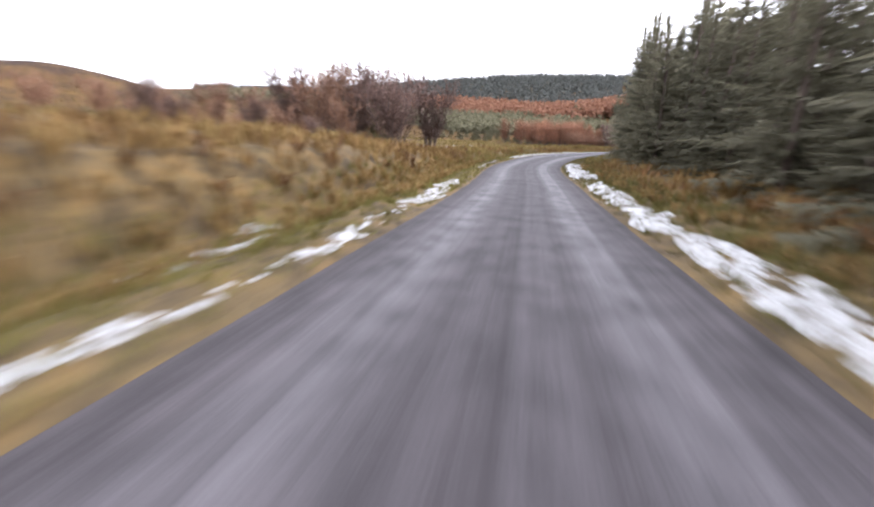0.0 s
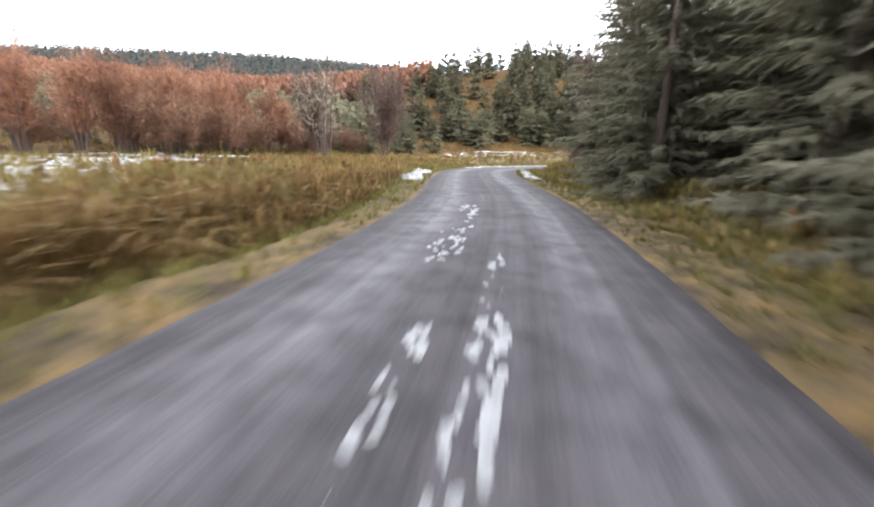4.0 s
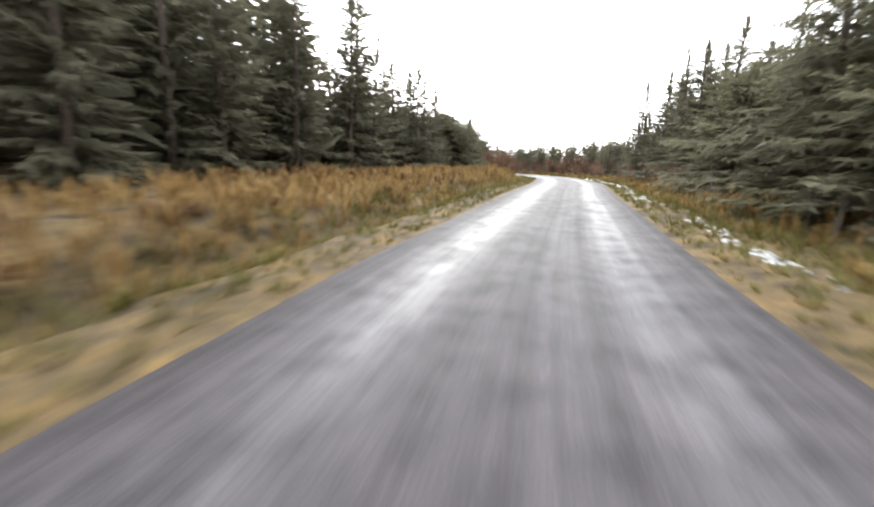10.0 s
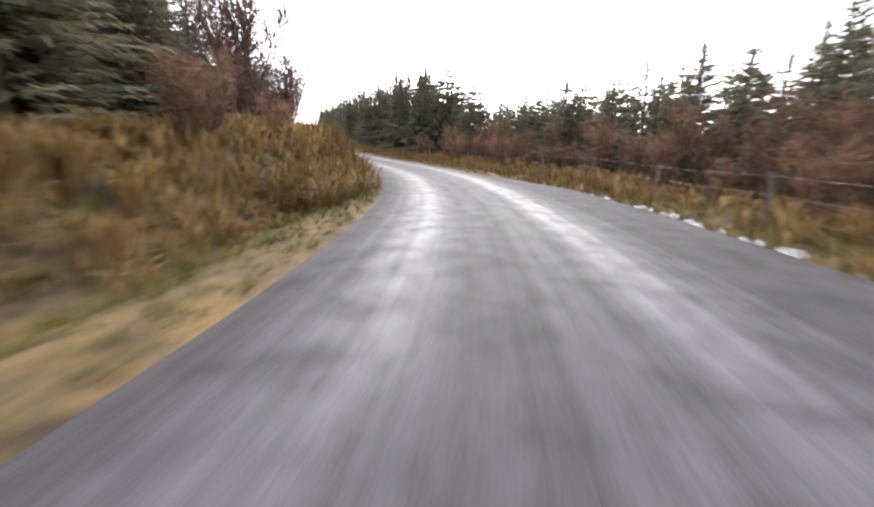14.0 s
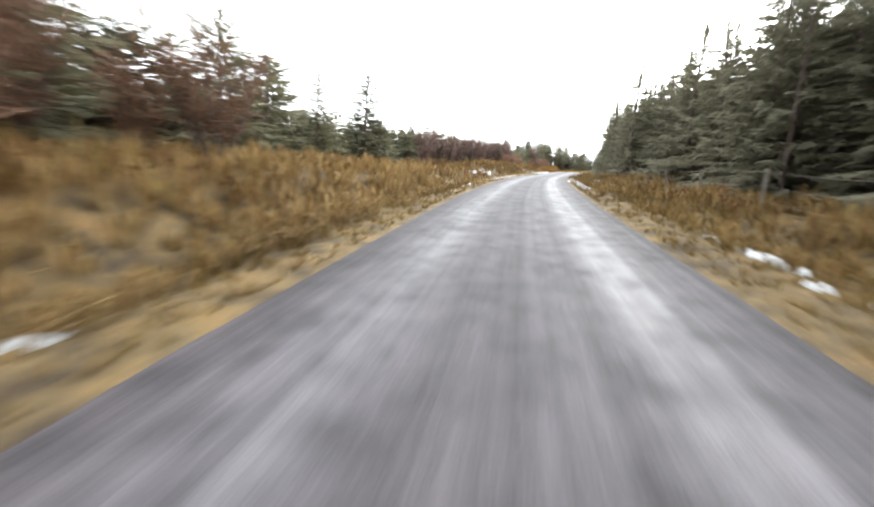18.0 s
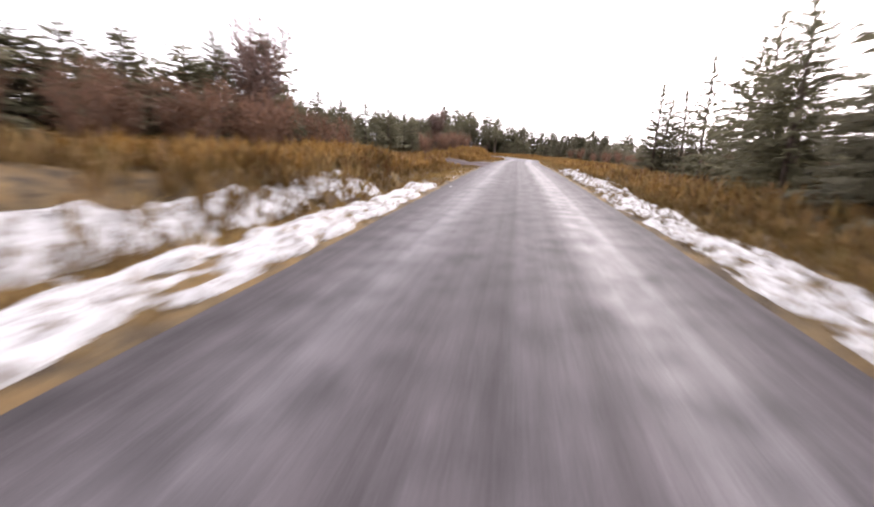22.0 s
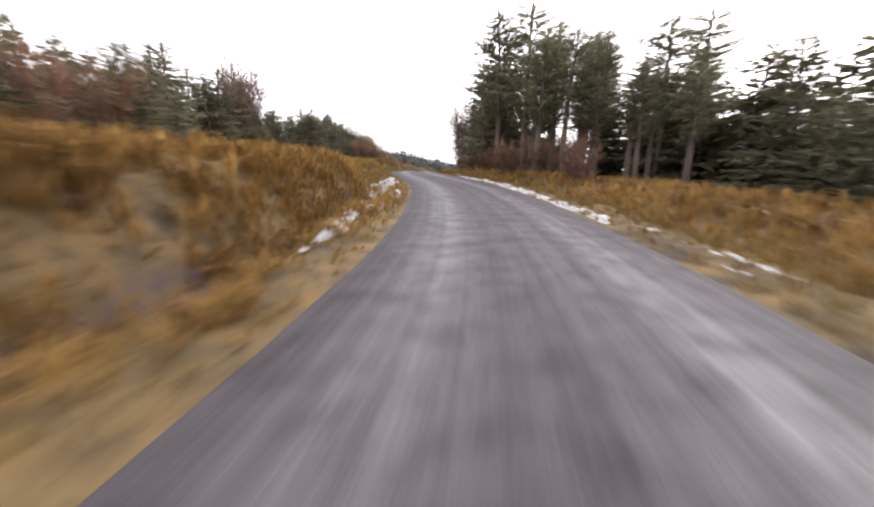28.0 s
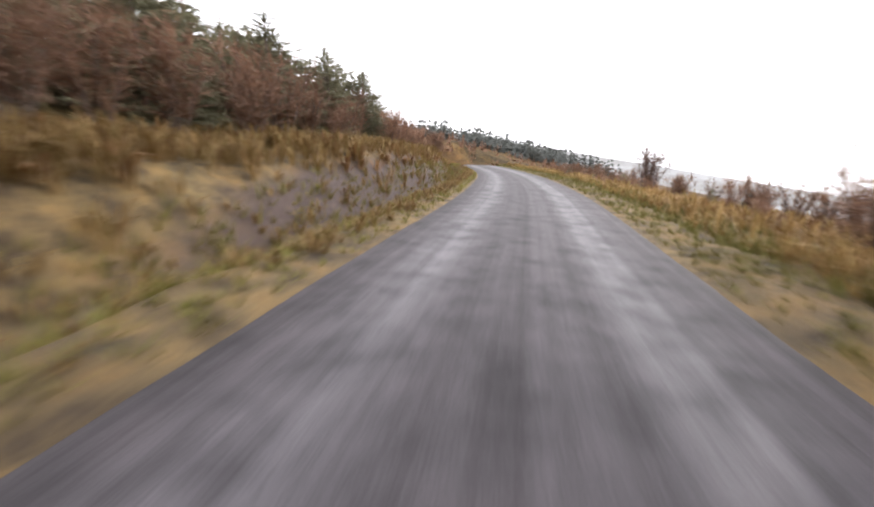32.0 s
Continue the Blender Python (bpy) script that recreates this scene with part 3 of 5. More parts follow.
# ---------------------------------------------------------------- trees
def tube(path, radii, sides=6):
    """Rings round a path, as quads."""
    path, radii = np.asarray(path, float), np.asarray(radii, float)
    a = np.arange(sides) * 2 * math.pi / sides
    d = np.gradient(path, axis=0)
    d /= np.linalg.norm(d, axis=1)[:, None]
    side = np.cross(d, np.where(np.abs(d[:, 2:3]) > 0.9, [[1.0, 0, 0]], [[0, 0, 1.0]]))
    side /= np.linalg.norm(side, axis=1)[:, None]
    up = np.cross(side, d)
    V = path[:, None] + radii[:, None, None] * (np.cos(a)[None, :, None] * side[:, None] + np.sin(a)[None, :, None] * up[:, None])
    F = []
    for i in range(len(path) - 1):
        for j in range(sides):
            F.append((i * sides + j, i * sides + (j + 1) % sides, (i + 1) * sides + (j + 1) % sides, (i + 1) * sides + j))
    return V.reshape(-1, 3), np.array(F)


def merge(pieces):
    V, F, n = [], [], 0
    for v, f in pieces:
        V.append(v)
        F.append(np.asarray(f) + n)
        n += len(v)
    return np.concatenate(V), np.concatenate(F)


def sprays(rng, base, tip, width, droop, kite=True):
    """Pointed needle sprays, kites or slim triangles, from base to tip; width across, tips let down."""
    d = tip - base
    ln = np.linalg.norm(d, axis=1, keepdims=True)
    side = np.cross(d, [0, 0, 1.0])
    side /= np.linalg.norm(side, axis=1, keepdims=True) + 1e-6
    tilt = rng.uniform(-0.8, 0.8, (len(d), 1))
    side = side * np.cos(tilt) + np.array([[0, 0, 1.0]]) * np.sin(tilt)
    mid = base + d * rng.uniform(0.4, 0.6, (len(d), 1))
    tip = tip - np.array([[0, 0, 1.0]]) * droop * ln
    if not kite:
        foot = base + (mid - base) * 0.3
        V = np.stack([foot - side * width, foot + side * width, tip], 1).reshape(-1, 3)
        return V, np.arange(len(V)).reshape(-1, 3)
    V = np.stack([base, mid + side * width, tip, mid - side * width], 1).reshape(-1, 3)
    return V, np.arange(len(V)).reshape(-1, 4)


def conifer_meshes(seed, h, rmax, bare=0.06, levels=27, open_top=False, fine=8, cone=0.75, fat=1.0):
    rng = np.random.default_rng(seed)
    zs = np.linspace(0, 1, 9)
    bend = np.stack([0.04 * h * zs ** 2 * rng.uniform(-1, 1), 0.04 * h * zs ** 2 * rng.uniform(-1, 1), zs * h - 0.3 * (zs == 0)], 1)
    trunk = tube(bend, (0.022 if fine < 30 or open_top else 0.013) * h * (1 - zs) ** 0.8 + 0.012, 7)
    B, T, Wd, Dr = [], [], [], []
    for i in range(levels):
        q = bare + (0.985 - bare) * (i + rng.uniform(-0.6, 0.6)) / (levels - 1)
        q = min(max(q, bare), 0.985)
        c = np.array([np.interp(q, zs, bend[:, 0]), np.interp(q, zs, bend[:, 1]), q * h])
        shape = (1 - q) ** cone if not open_top else math.sin(math.pi * min(1, (1 - q) * 1.15 + 0.12)) ** 0.7
        r = rmax * shape * rng.uniform(0.75, 1.15) + 0.05 * h * 0.3
        nb = int(rng.integers(3, 6)) if open_top or fine > 30 else int(rng.integers(5, 8))
        a0 = rng.uniform(0, 7)
        for b in range(nb):
            if rng.random() < 0.12:
                continue
            a = a0 + b * 2 * math.pi / nb + rng.uniform(-0.35, 0.35)
            ln = r * rng.uniform(0.6, 1.2)
            lift = (0.55 * q - 0.12 + rng.uniform(-0.12, 0.12)) if not open_top else rng.uniform(0.0, 0.5)
            way = np.array([math.cos(a), math.sin(a), lift])
            out = np.array([-math.sin(a), math.cos(a), 0.0])
            for j in range(fine):
                f0 = 0.16 + 0.8 * (j + rng.uniform(-0.3, 0.3)) / fine
                sgn = 1 if j % 2 else -1
                ln2 = ln * (0.62 - 0.4 * f0) * rng.uniform(0.75, 1.3) * (1.0 if fine < 12 else 0.6 if fine < 30 else 0.34)
                e = way * 0.75 + out * sgn * rng.uniform(0.35, 0.9) + np.array([0, 0, rng.uniform(-0.3, 0.2) if fine < 30 else rng.uniform(-0.75, 0.35)])
                B.append(c + way * ln * f0)
                T.append(c + way * ln * f0 + e * ln2)
                Wd.append(ln2 * (rng.uniform(0.13, 0.24) if fine < 12 else rng.uniform(0.16, 0.26)) * fat)
                Dr.append(rng.uniform(0.0, 0.35))
            B.append(c + way * ln * 0.05), T.append(c + way * ln * rng.uniform(0.95, 1.12)), Wd.append(ln * (0.07 if fine < 30 else 0.022)), Dr.append(rng.uniform(0.0, 0.25))
    for _ in range(14 if fine < 30 else 26):         # upright shoots filling the tip
        q = rng.uniform(0.78, 0.98)
        c = np.array([np.interp(q, zs, bend[:, 0]), np.interp(q, zs, bend[:, 1]), q * h])
        a, up = rng.uniform(0, 6.3), 0.055 * h * rng.uniform(0.7, 1.3)
        reach = up * rng.uniform(0.3, 0.8) * (0.4 + 3.0 * (1 - q))
        B.append(c), T.append(c + np.array([math.cos(a) * reach, math.sin(a) * reach, up])), Wd.append(up * 0.16), Dr.append(0)
    B.append(bend[-1] - [0, 0, 0.03 * h])
    T.append(bend[-1] + [0, 0, 0.05 * h])
    Wd.append(0.015 * h)
    Dr.append(0)
    crown = sprays(rng, np.array(B), np.array(T), np.array(Wd)[:, None], np.array(Dr)[:, None], fine < 30)
    return trunk, crown


def make_tree(name, seed, h, rmax, needle, label, bare=0.06, levels=27, open_top=False, cone=0.75, fine=8):
    root = new(name)
    trunk, crown = conifer_meshes(seed, h, rmax, bare, levels, open_top, fine, cone)
    if open_top:                                     # dead snags below the crown
        rng = np.random.default_rng(seed + 50)
        bits = [trunk]
        for _ in range(9):
            a, z = rng.uniform(0, 6.3), rng.uniform(0.12, bare + 0.05) * h
            p = np.array([0, 0, z])
            e = p + np.array([math.cos(a), math.sin(a), rng.uniform(-0.2, 0.4)]) * rng.uniform(0.4, 1.0)
            bits.append(tube([p, (p + e) / 2 + [0, 0, 0.05], e], [0.025, 0.017, 0.006], 4))
        trunk = merge(bits)
    t = new("trunk", mesh_np("trunk", *trunk, BARK, True))
    c = new("crown", mesh_np("crown", *crown, needle))
    t.parent = c.parent = root
    return tagged(root, label, "tree")


def make_bush(name, seed, h, spread, mat, label, stems=8, twigs=30, leader=False):
    """A leafless shrub or small tree: forking stems and many thin twigs."""
    rng = np.random.default_rng(seed)
    wood, B, T, Wd = [], [], [], []
    for k in range(stems):
        a = rng.uniform(0, 6.3)
        lean = rng.uniform(0.15, 1.0) * spread
        if leader and k == 0:
            lean = 0.1
        foot = np.array([math.cos(a), math.sin(a), 0]) * rng.uniform(0, 0.06 * h)
        top = foot + np.array([math.cos(a) * lean * h, math.sin(a) * lean * h, h * rng.uniform(0.65, 1.0)])
        f = np.linspace(0, 1, 6)[:, None]
        path = foot + (top - foot) * f + np.array([0, 0, 1]) * (f - f * f) * 0.25 * h + rng.normal(0, 0.02 * h, (6, 3)) * f
        path[0, 2] -= 0.15
        wood.append(tube(path, np.linspace(0.0095 * h if not leader else 0.011 * h if k == 0 else 0.007 * h, 0.003 * h, 6), 5))
        for _ in range(twigs):
            q = rng.uniform(0.2, 1.0)
            p = np.array([np.interp(q, f[:, 0], path[:, i]) for i in range(3)])
            e = p + (rng.normal(0, 1, 3) * [1, 1, 0.6] + [0, 0, 0.75] + 0.5 * (top - foot) / h) * h * rng.uniform(0.06, 0.15)
            B.append(p), T.append(e), Wd.append(0.005 * h + 0.007)
            for _ in range(3):
                g = rng.uniform(0.3, 1.0)
                p2 = p + (e - p) * g
                B.append(p2), T.append(p2 + (rng.normal(0, 1, 3) * [1, 1, 0.7] + [0, 0, 0.6]) * h * rng.uniform(0.04, 0.09)), Wd.append(0.0042 * h + 0.006)
    root = new(name)
    s = new("branch_frame", mesh_np("branch_frame", *merge(wood), BARK, True))
    B, T, Wd = np.array(B), np.array(T), np.array(Wd)
    t = new("twig_crown", mesh_np("twig_crown", *sprays(rng, B, T, Wd[:, None], np.zeros((len(B), 1)), False), mat))
    s.parent = t.parent = root
    return tagged(root, label, "bush" if not leader else "tree")


SPRUCE = [make_tree("spruce_tree", 10 + i, 6.0, 1.6 + 0.12 * i, NEEDLE, "dark green young plantation spruce at the roadside", 0.04, 25, False, 0.64, 9) for i in range(5)]
LIGHT = [make_tree("pine_tree", 30 + i, 6.0, 2.0 + 0.18 * i, PINE, "olive green bushy pine tree on the bank", 0.03, 19, False, 0.5, 8) for i in range(4)]
TALL = [make_tree("tall_pine", 50 + i, 10.0, 1.5 + 0.2 * i, PINE, "tall pine with bare lower trunk and ragged crown", 0.36, 34, True, 0.75, 38) for i in range(4)]
FINE_SPRUCE = [make_tree("spruce_tree", 110 + i, 6.0, 1.6 + 0.14 * i, NEEDLE, "dark green young plantation spruce at the roadside", 0.03, 46, False, 0.64, 40) for i in range(4)]
FINE_LIGHT = [make_tree("pine_tree", 130 + i, 6.0, 2.0 + 0.18 * i, PINE, "olive green bushy pine tree on the bank", 0.03, 40, False, 0.5, 40) for i in range(3)]
BIG_SPRUCE = [make_tree("spruce_tree", 150 + i, 10.0, 2.0 + 0.15 * i, NEEDLE, "tall dark green spruce crowding the roadside", 0.02, 66, False, 0.6, 44) for i in range(3)]
BUSH = [make_bush("bare_bush", 70 + i, 3.0, 0.45, TWIG, "leafless purple-brown bush beside the road", 12, 48) for i in range(3)]
RUSTY = [make_bush("russet_bush", 80 + i, 3.0, 0.4, RUST, "leafless russet brown bush under the trees", 11, 34) for i in range(3)]
ORANGE = [make_bush("larch_tree", 90 + i, 6.0, 0.16, LARCH, "slender leafless orange-red larch tree", 6, 64, True) for i in range(3)]
BARE = [make_bush("bare_tree", 95 + i, 7.0, 0.35, TWIG, "tall leafless grey-brown roadside tree", 10, 70, True) for i in range(2)]
PALE = [make_bush("pale_tree", 99, 7.0, 0.32, BLEACHED, "leafless tree with pale grey bark by the larches", 6, 26, True)]
FIRST = {}


def plant(kinds, s, lat, height, base, rng, group, spread=1.0):
    """Stand one tree of these kinds at s metres along and lat metres to the left."""
    k = kinds[int(rng.integers(len(kinds)))]
    x, y, _, _, nx, ny = on_line(s)
    px, py = float(x + nx * lat), float(y + ny * lat)
    pz = float(ground_z(np.array([px]), np.array([py]))[0]) if abs(lat) > 9 else float(surf(s, lat))
    f = height / base
    m = Matrix.Translation((px, py, pz - 0.05)) @ Matrix.Rotation(rng.uniform(0, 6.28), 4, "Z") @ Matrix.Rotation(rng.normal(0, 0.02), 4, "X") @ Matrix.Diagonal((f * spread, f * spread, f, 1))
    if k.name not in FIRST:
        FIRST[k.name] = 1
        k.matrix_basis = m
        tagged(k, group=group)
    else:
        tagged(copy_thing(k, m @ Matrix.Diagonal((1 / k.scale[0], 1 / k.scale[1], 1 / k.scale[2], 1))), group=group)


# s from, s to, lateral near, far, height from, to, kinds, height as built, spacing, group
TREE_ROWS = []


def row(*values):
    TREE_ROWS.append(values)


row(-30, 30, -6.1, -13.5, 6.0, 8.0, SPRUCE, 6.0, 2.1, "spruces lining the road")
row(30, 56, -6.8, -14.5, 8.0, 10.4, SPRUCE, 6.0, 1.85, "spruces lining the road")
row(56, 64, -5.6, -13.5, 8.4, 10.4, SPRUCE, 6.0, 1.85, "spruces lining the road")
row(64, 97, -4.8, -13, 9.6, 11.6, SPRUCE, 6.0, 1.85, "spruces lining the road")
row(98, 152, -7.5, -14, 5.4, 7.6, SPRUCE, 6.0, 2.3, "spruces lining the road")
row(152, 186, -6.0, -13, 3.9, 5.5, LIGHT, 6.0, 1.9, "pines lining the road")
row(186, 204, -6.2, -13, 6.8, 8.4, SPRUCE, 6.0, 1.65, "spruces lining the road")
row(204, 209, -6.4, -13, 5.7, 6.6, SPRUCE, 6.0, 1.7, "spruces lining the road")
row(209, 217, -6.6, -13, 4.0, 5.4, SPRUCE, 6.0, 1.7, "spruces lining the road")
row(216, 252, -8.5, -18, 4.2, 5.4, SPRUCE, 6.0, 1.5, "spruces lining the road")
row(208, 250, -7.0, -9.0, 1.6, 2.8, RUSTY, 3.0, 1.6, "bushes under the spruces")
row(236, 262, 6.0, 8.8, 2.6, 4.4, BUSH, 3.0, 1.9, "bushes on the bank")
row(526, 545, 4.6, 9.0, 1.3, 2.2, RUSTY, 3.0, 1.6, "bushes on the slope")
row(372, 440, 8.2, 11.5, 1.5, 2.5, RUSTY, 3.0, 2.0, "bushes on the slope")
row(486, 545, 7.2, 10.0, 1.6, 2.8, RUSTY, 3.0, 1.9, "bushes on the slope")
row(372, 425, -14, -26, 1.2, 2.4, RUSTY, 3.0, 3.0, "bushes below the road")
row(284, 300, -6.8, -14, 5.6, 7.4, SPRUCE, 6.0, 1.75, "spruces lining the road")
row(252, 284, -6.8, -14, 6.3, 8.6, SPRUCE, 6.0, 1.75, "spruces lining the road")
row(300, 340, -6.0, -13, 6.0, 8.3, SPRUCE, 6.0, 1.75, "spruces lining the road")
row(341, 352, -6.8, -12, 3.9, 5.0, LIGHT, 6.0, 3.2, "pines lining the road")
row(330, 398, -25, -44, 3.4, 4.6, SPRUCE, 6.0, 2.1, "spruces below the road")
row(398, 436, -25, -44, 2.7, 3.7, SPRUCE, 6.0, 2.0, "spruces below the road")
row(414, 438, -17, -27, 3.2, 4.6, SPRUCE, 6.0, 2.4, "spruces below the road")
row(436, 447, -11.5, -18, 3.4, 4.6, LIGHT, 6.0, 2.4, "pines below the road")
row(446, 455, -9.0, -16, 5.6, 7.2, TALL, 10.0, 2.5, "tall pines by the road")
row(455, 465, -7.6, -15, 8.4, 10.4, TALL, 10.0, 2.5, "tall pines by the road")
row(465, 488, -7.2, -15, 11.6, 13.8, TALL, 10.0, 3.1, "tall pines by the road")
row(447, 470, -18, -31, 7.3, 8.8, LIGHT, 6.0, 2.7, "pines below the road")
row(438, 448, -24, -34, 4.6, 6.0, LIGHT, 6.0, 2.1, "pines below the road")
row(454, 468, -14, -19, 9.4, 11.0, TALL, 10.0, 4.4, "tall pines by the road")
row(425, 444, -21, -33, 5.2, 7.0, LIGHT, 6.0, 2.3, "pines below the road")
row(468, 490, -16, -28, 11.6, 13.6, TALL, 10.0, 4.4, "tall pines by the road")
row(466, 488, -13, -26, 3.0, 4.4, LIGHT, 6.0, 3.0, "pines below the road")
row(470, 487, -6.4, -12, 6.0, 8.7, LIGHT, 6.0, 2.2, "pines lining the road")
row(129, 137, 17, 25, 3.0, 4.4, LIGHT, 6.0, 2.6, "conifers on the slope")
row(137, 150, 17, 25, 4.4, 6.2, LIGHT, 6.0, 2.6, "conifers on the slope")
row(108, 130, 30, 66, 2.2, 3.4, LIGHT, 6.0, 2.9, "conifers on the slope")
row(130, 137, 24, 62, 2.2, 3.4, LIGHT, 6.0, 2.7, "conifers on the slope")
row(126, 133, 50, 66, 2.2, 3.2, ORANGE, 6.0, 2.2, "larches by the road")
row(137, 166, 24, 66, 5.6, 8.0, LIGHT, 6.0, 2.9, "conifers on the slope")
row(150, 186, 12.0, 24, 9.0, 11.8, SPRUCE, 6.0, 2.5, "spruces above the bend")
row(186, 202, 10.5, 19, 6.2, 8.1, SPRUCE, 6.0, 2.4, "spruces above the bend")
row(202, 230, 9.2, 17, 4.2, 5.5, LIGHT, 6.0, 1.9, "pines on the bank")
row(230, 250, 8.5, 16, 5.4, 6.9, SPRUCE, 6.0, 2.4, "spruces on the bank")
row(274, 286, 7.6, 15, 3.2, 4.2, LIGHT, 6.0, 1.9, "pines on the bank")
row(250, 274, 7.6, 15, 4.6, 6.0, LIGHT, 6.0, 1.9, "pines on the bank")
row(286, 304, 14, 25, 2.7, 3.9, LIGHT, 6.0, 1.5, "young pines on the slope")
row(304, 314, 14, 25, 2.4, 3.3, LIGHT, 6.0, 1.9, "young pines on the slope")
row(314, 348, 14, 25, 3.0, 4.2, LIGHT, 6.0, 1.9, "young pines on the slope")
row(346, 400, 11.8, 24, 3.1, 4.4, LIGHT, 6.0, 1.7, "young pines on the slope")
row(400, 426, 9.8, 19, 3.4, 4.6, LIGHT, 6.0, 1.9, "young pines on the slope")
row(426, 444, 9.8, 19, 2.1, 3.0, LIGHT, 6.0, 1.9, "young pines on the slope")
row(444, 452, 11.5, 21, 3.3, 4.4, LIGHT, 6.0, 1.9, "young pines on the slope")
row(452, 464, 11.5, 21, 3.6, 4.8, LIGHT, 6.0, 1.9, "young pines on the slope")
row(464, 475, 12, 21, 3.3, 4.3, LIGHT, 6.0, 1.6, "young pines on the slope")
row(475, 484, 11.5, 20, 4.3, 5.3, LIGHT, 6.0, 1.9, "young pines on the slope")
row(498, 514, 15, 22, 5.6, 6.8, LIGHT, 6.0, 1.9, "young pines on the slope")
row(484, 494, 10.5, 19, 4.3, 5.1, LIGHT, 6.0, 1.9, "young pines on the slope")
row(494, 501, 10.5, 19, 3.4, 4.2, LIGHT, 6.0, 1.9, "young pines on the slope")
row(501, 518, 9.0, 17, 3.9, 5.1, LIGHT, 6.0, 1.9, "young pines on the slope")
row(518, 534, 9.0, 17, 2.8, 4.0, LIGHT, 6.0, 1.9, "young pines on the slope")
row(4, 20, 7.5, 10, 0.8, 1.3, BUSH, 3.0, 2.4, "bushes by the road")
row(13, 34, 9.5, 22, 0.9, 1.9, RUSTY, 3.0, 2.1, "bushes by the road")
row(99, 111, 17.5, 32, 4.6, 6.2, ORANGE, 6.0, 2.3, "larches by the road")
row(111, 119, 17, 31, 3.8, 5.0, ORANGE, 6.0, 2.2, "larches by the road")
row(100, 112, 15.5, 27, 2.2, 3.4, RUSTY, 3.0, 1.7, "bushes by the larches")
row(119, 129, 14, 30, 2.2, 3.1, LIGHT, 6.0, 2.2, "conifers on the slope")
row(112, 120, 13, 24, 1.8, 2.8, RUSTY, 3.0, 1.7, "bushes by the larches")
row(120, 150, -5.6, -7.5, 1.6, 2.6, RUSTY, 3.0, 1.8, "bushes under the spruces")
row(246, 276, 6.2, 8.6, 1.8, 3.2, RUSTY, 3.0, 1.6, "bushes on the bank")
row(300, 330, 7.2, 10.5, 1.8, 3.0, BUSH, 3.0, 1.9, "bushes on the slope")
row(330, 354, 8.4, 12.0, 1.4, 2.3, RUSTY, 3.0, 1.6, "bushes on the slope")
row(447, 492, -5.4, -7.6, 1.5, 2.6, RUSTY, 3.0, 1.3, "bushes under the pines")
row(186, 250, -5.2, -6.6, 1.2, 1.8, RUSTY, 3.0, 2.0, "bushes under the spruces")
row(205, 240, 5.6, 8.0, 1.2, 2.2, RUSTY, 3.0, 2.6, "bushes on the bank")
row(495, 540, -5.0, -8, 0.6, 1.1, RUSTY, 3.0, 2.8, "bushes on the open slope")
row(494, 545, -8.4, -13, 1.1, 2.0, RUSTY, 3.0, 1.9, "bushes on the open slope")
row(498, 540, -8.8, -12, 0.9, 1.7, LIGHT, 6.0, 3.4, "young pines on the open slope")


def build_rows():
    for s0, s1, l0, l1, h0, h1, kinds, base, gap, group in TREE_ROWS:
        rng = np.random.default_rng(int(abs(s0 * 31 + l0 * 17 + h0 * 100)) + 5)
        depth = abs(l1 - l0)
        rows = max(1, int(depth / gap))
        deep, scrub = [], []
        for r in range(rows):
            lat0 = l0 + (l1 - l0) * r / rows
            g = gap * (1 + 0.12 * r)
            for s in np.arange(s0, s1, g):
                ss = s + rng.uniform(-0.45, 0.45) * g
                lat = lat0 + rng.uniform(-0.1, 0.8) * gap * np.sign(l0)
                if in_side_road(np.array(ss), np.array(lat)) or rng.random() < 0.08:
                    continue
                x, y, _, _, nx, ny = on_line(ss)
                _, near = nearest(np.array([x + nx * lat]), np.array([y + ny * lat]))
                if abs(near[0]) < abs(l0) - 0.8:
                    continue
                h = rng.uniform(h0, h1)
                if (r >= 2 or abs(l0) > 20 or (r == 1 and abs(l0) > 11)) and kinds in (SPRUCE, LIGHT):
                    deep.append((ss, lat, h))
                elif kinds is RUSTY and (r >= 1 or abs(l0) > 11):
                    scrub.append((ss, lat, h))
                else:
                    near_kinds = kinds
                    if r == 0 and abs(l0) < 12.6 and kinds in (SPRUCE, LIGHT):
                        near_kinds = FINE_SPRUCE if kinds is SPRUCE else FINE_LIGHT
                    size = base
                    if kinds is SPRUCE and h > 7.8:
                        near_kinds, size = BIG_SPRUCE, 10.0
                    plant(near_kinds, ss, lat, h, size, rng, group, rng.uniform(0.85, 1.15) * (1.35 if kinds is LIGHT and h < 5.5 else 1.0))
        if deep:
            forest(deep, PINE if kinds is LIGHT else NEEDLE, rng)
        if scrub:
            thicket(scrub, rng)


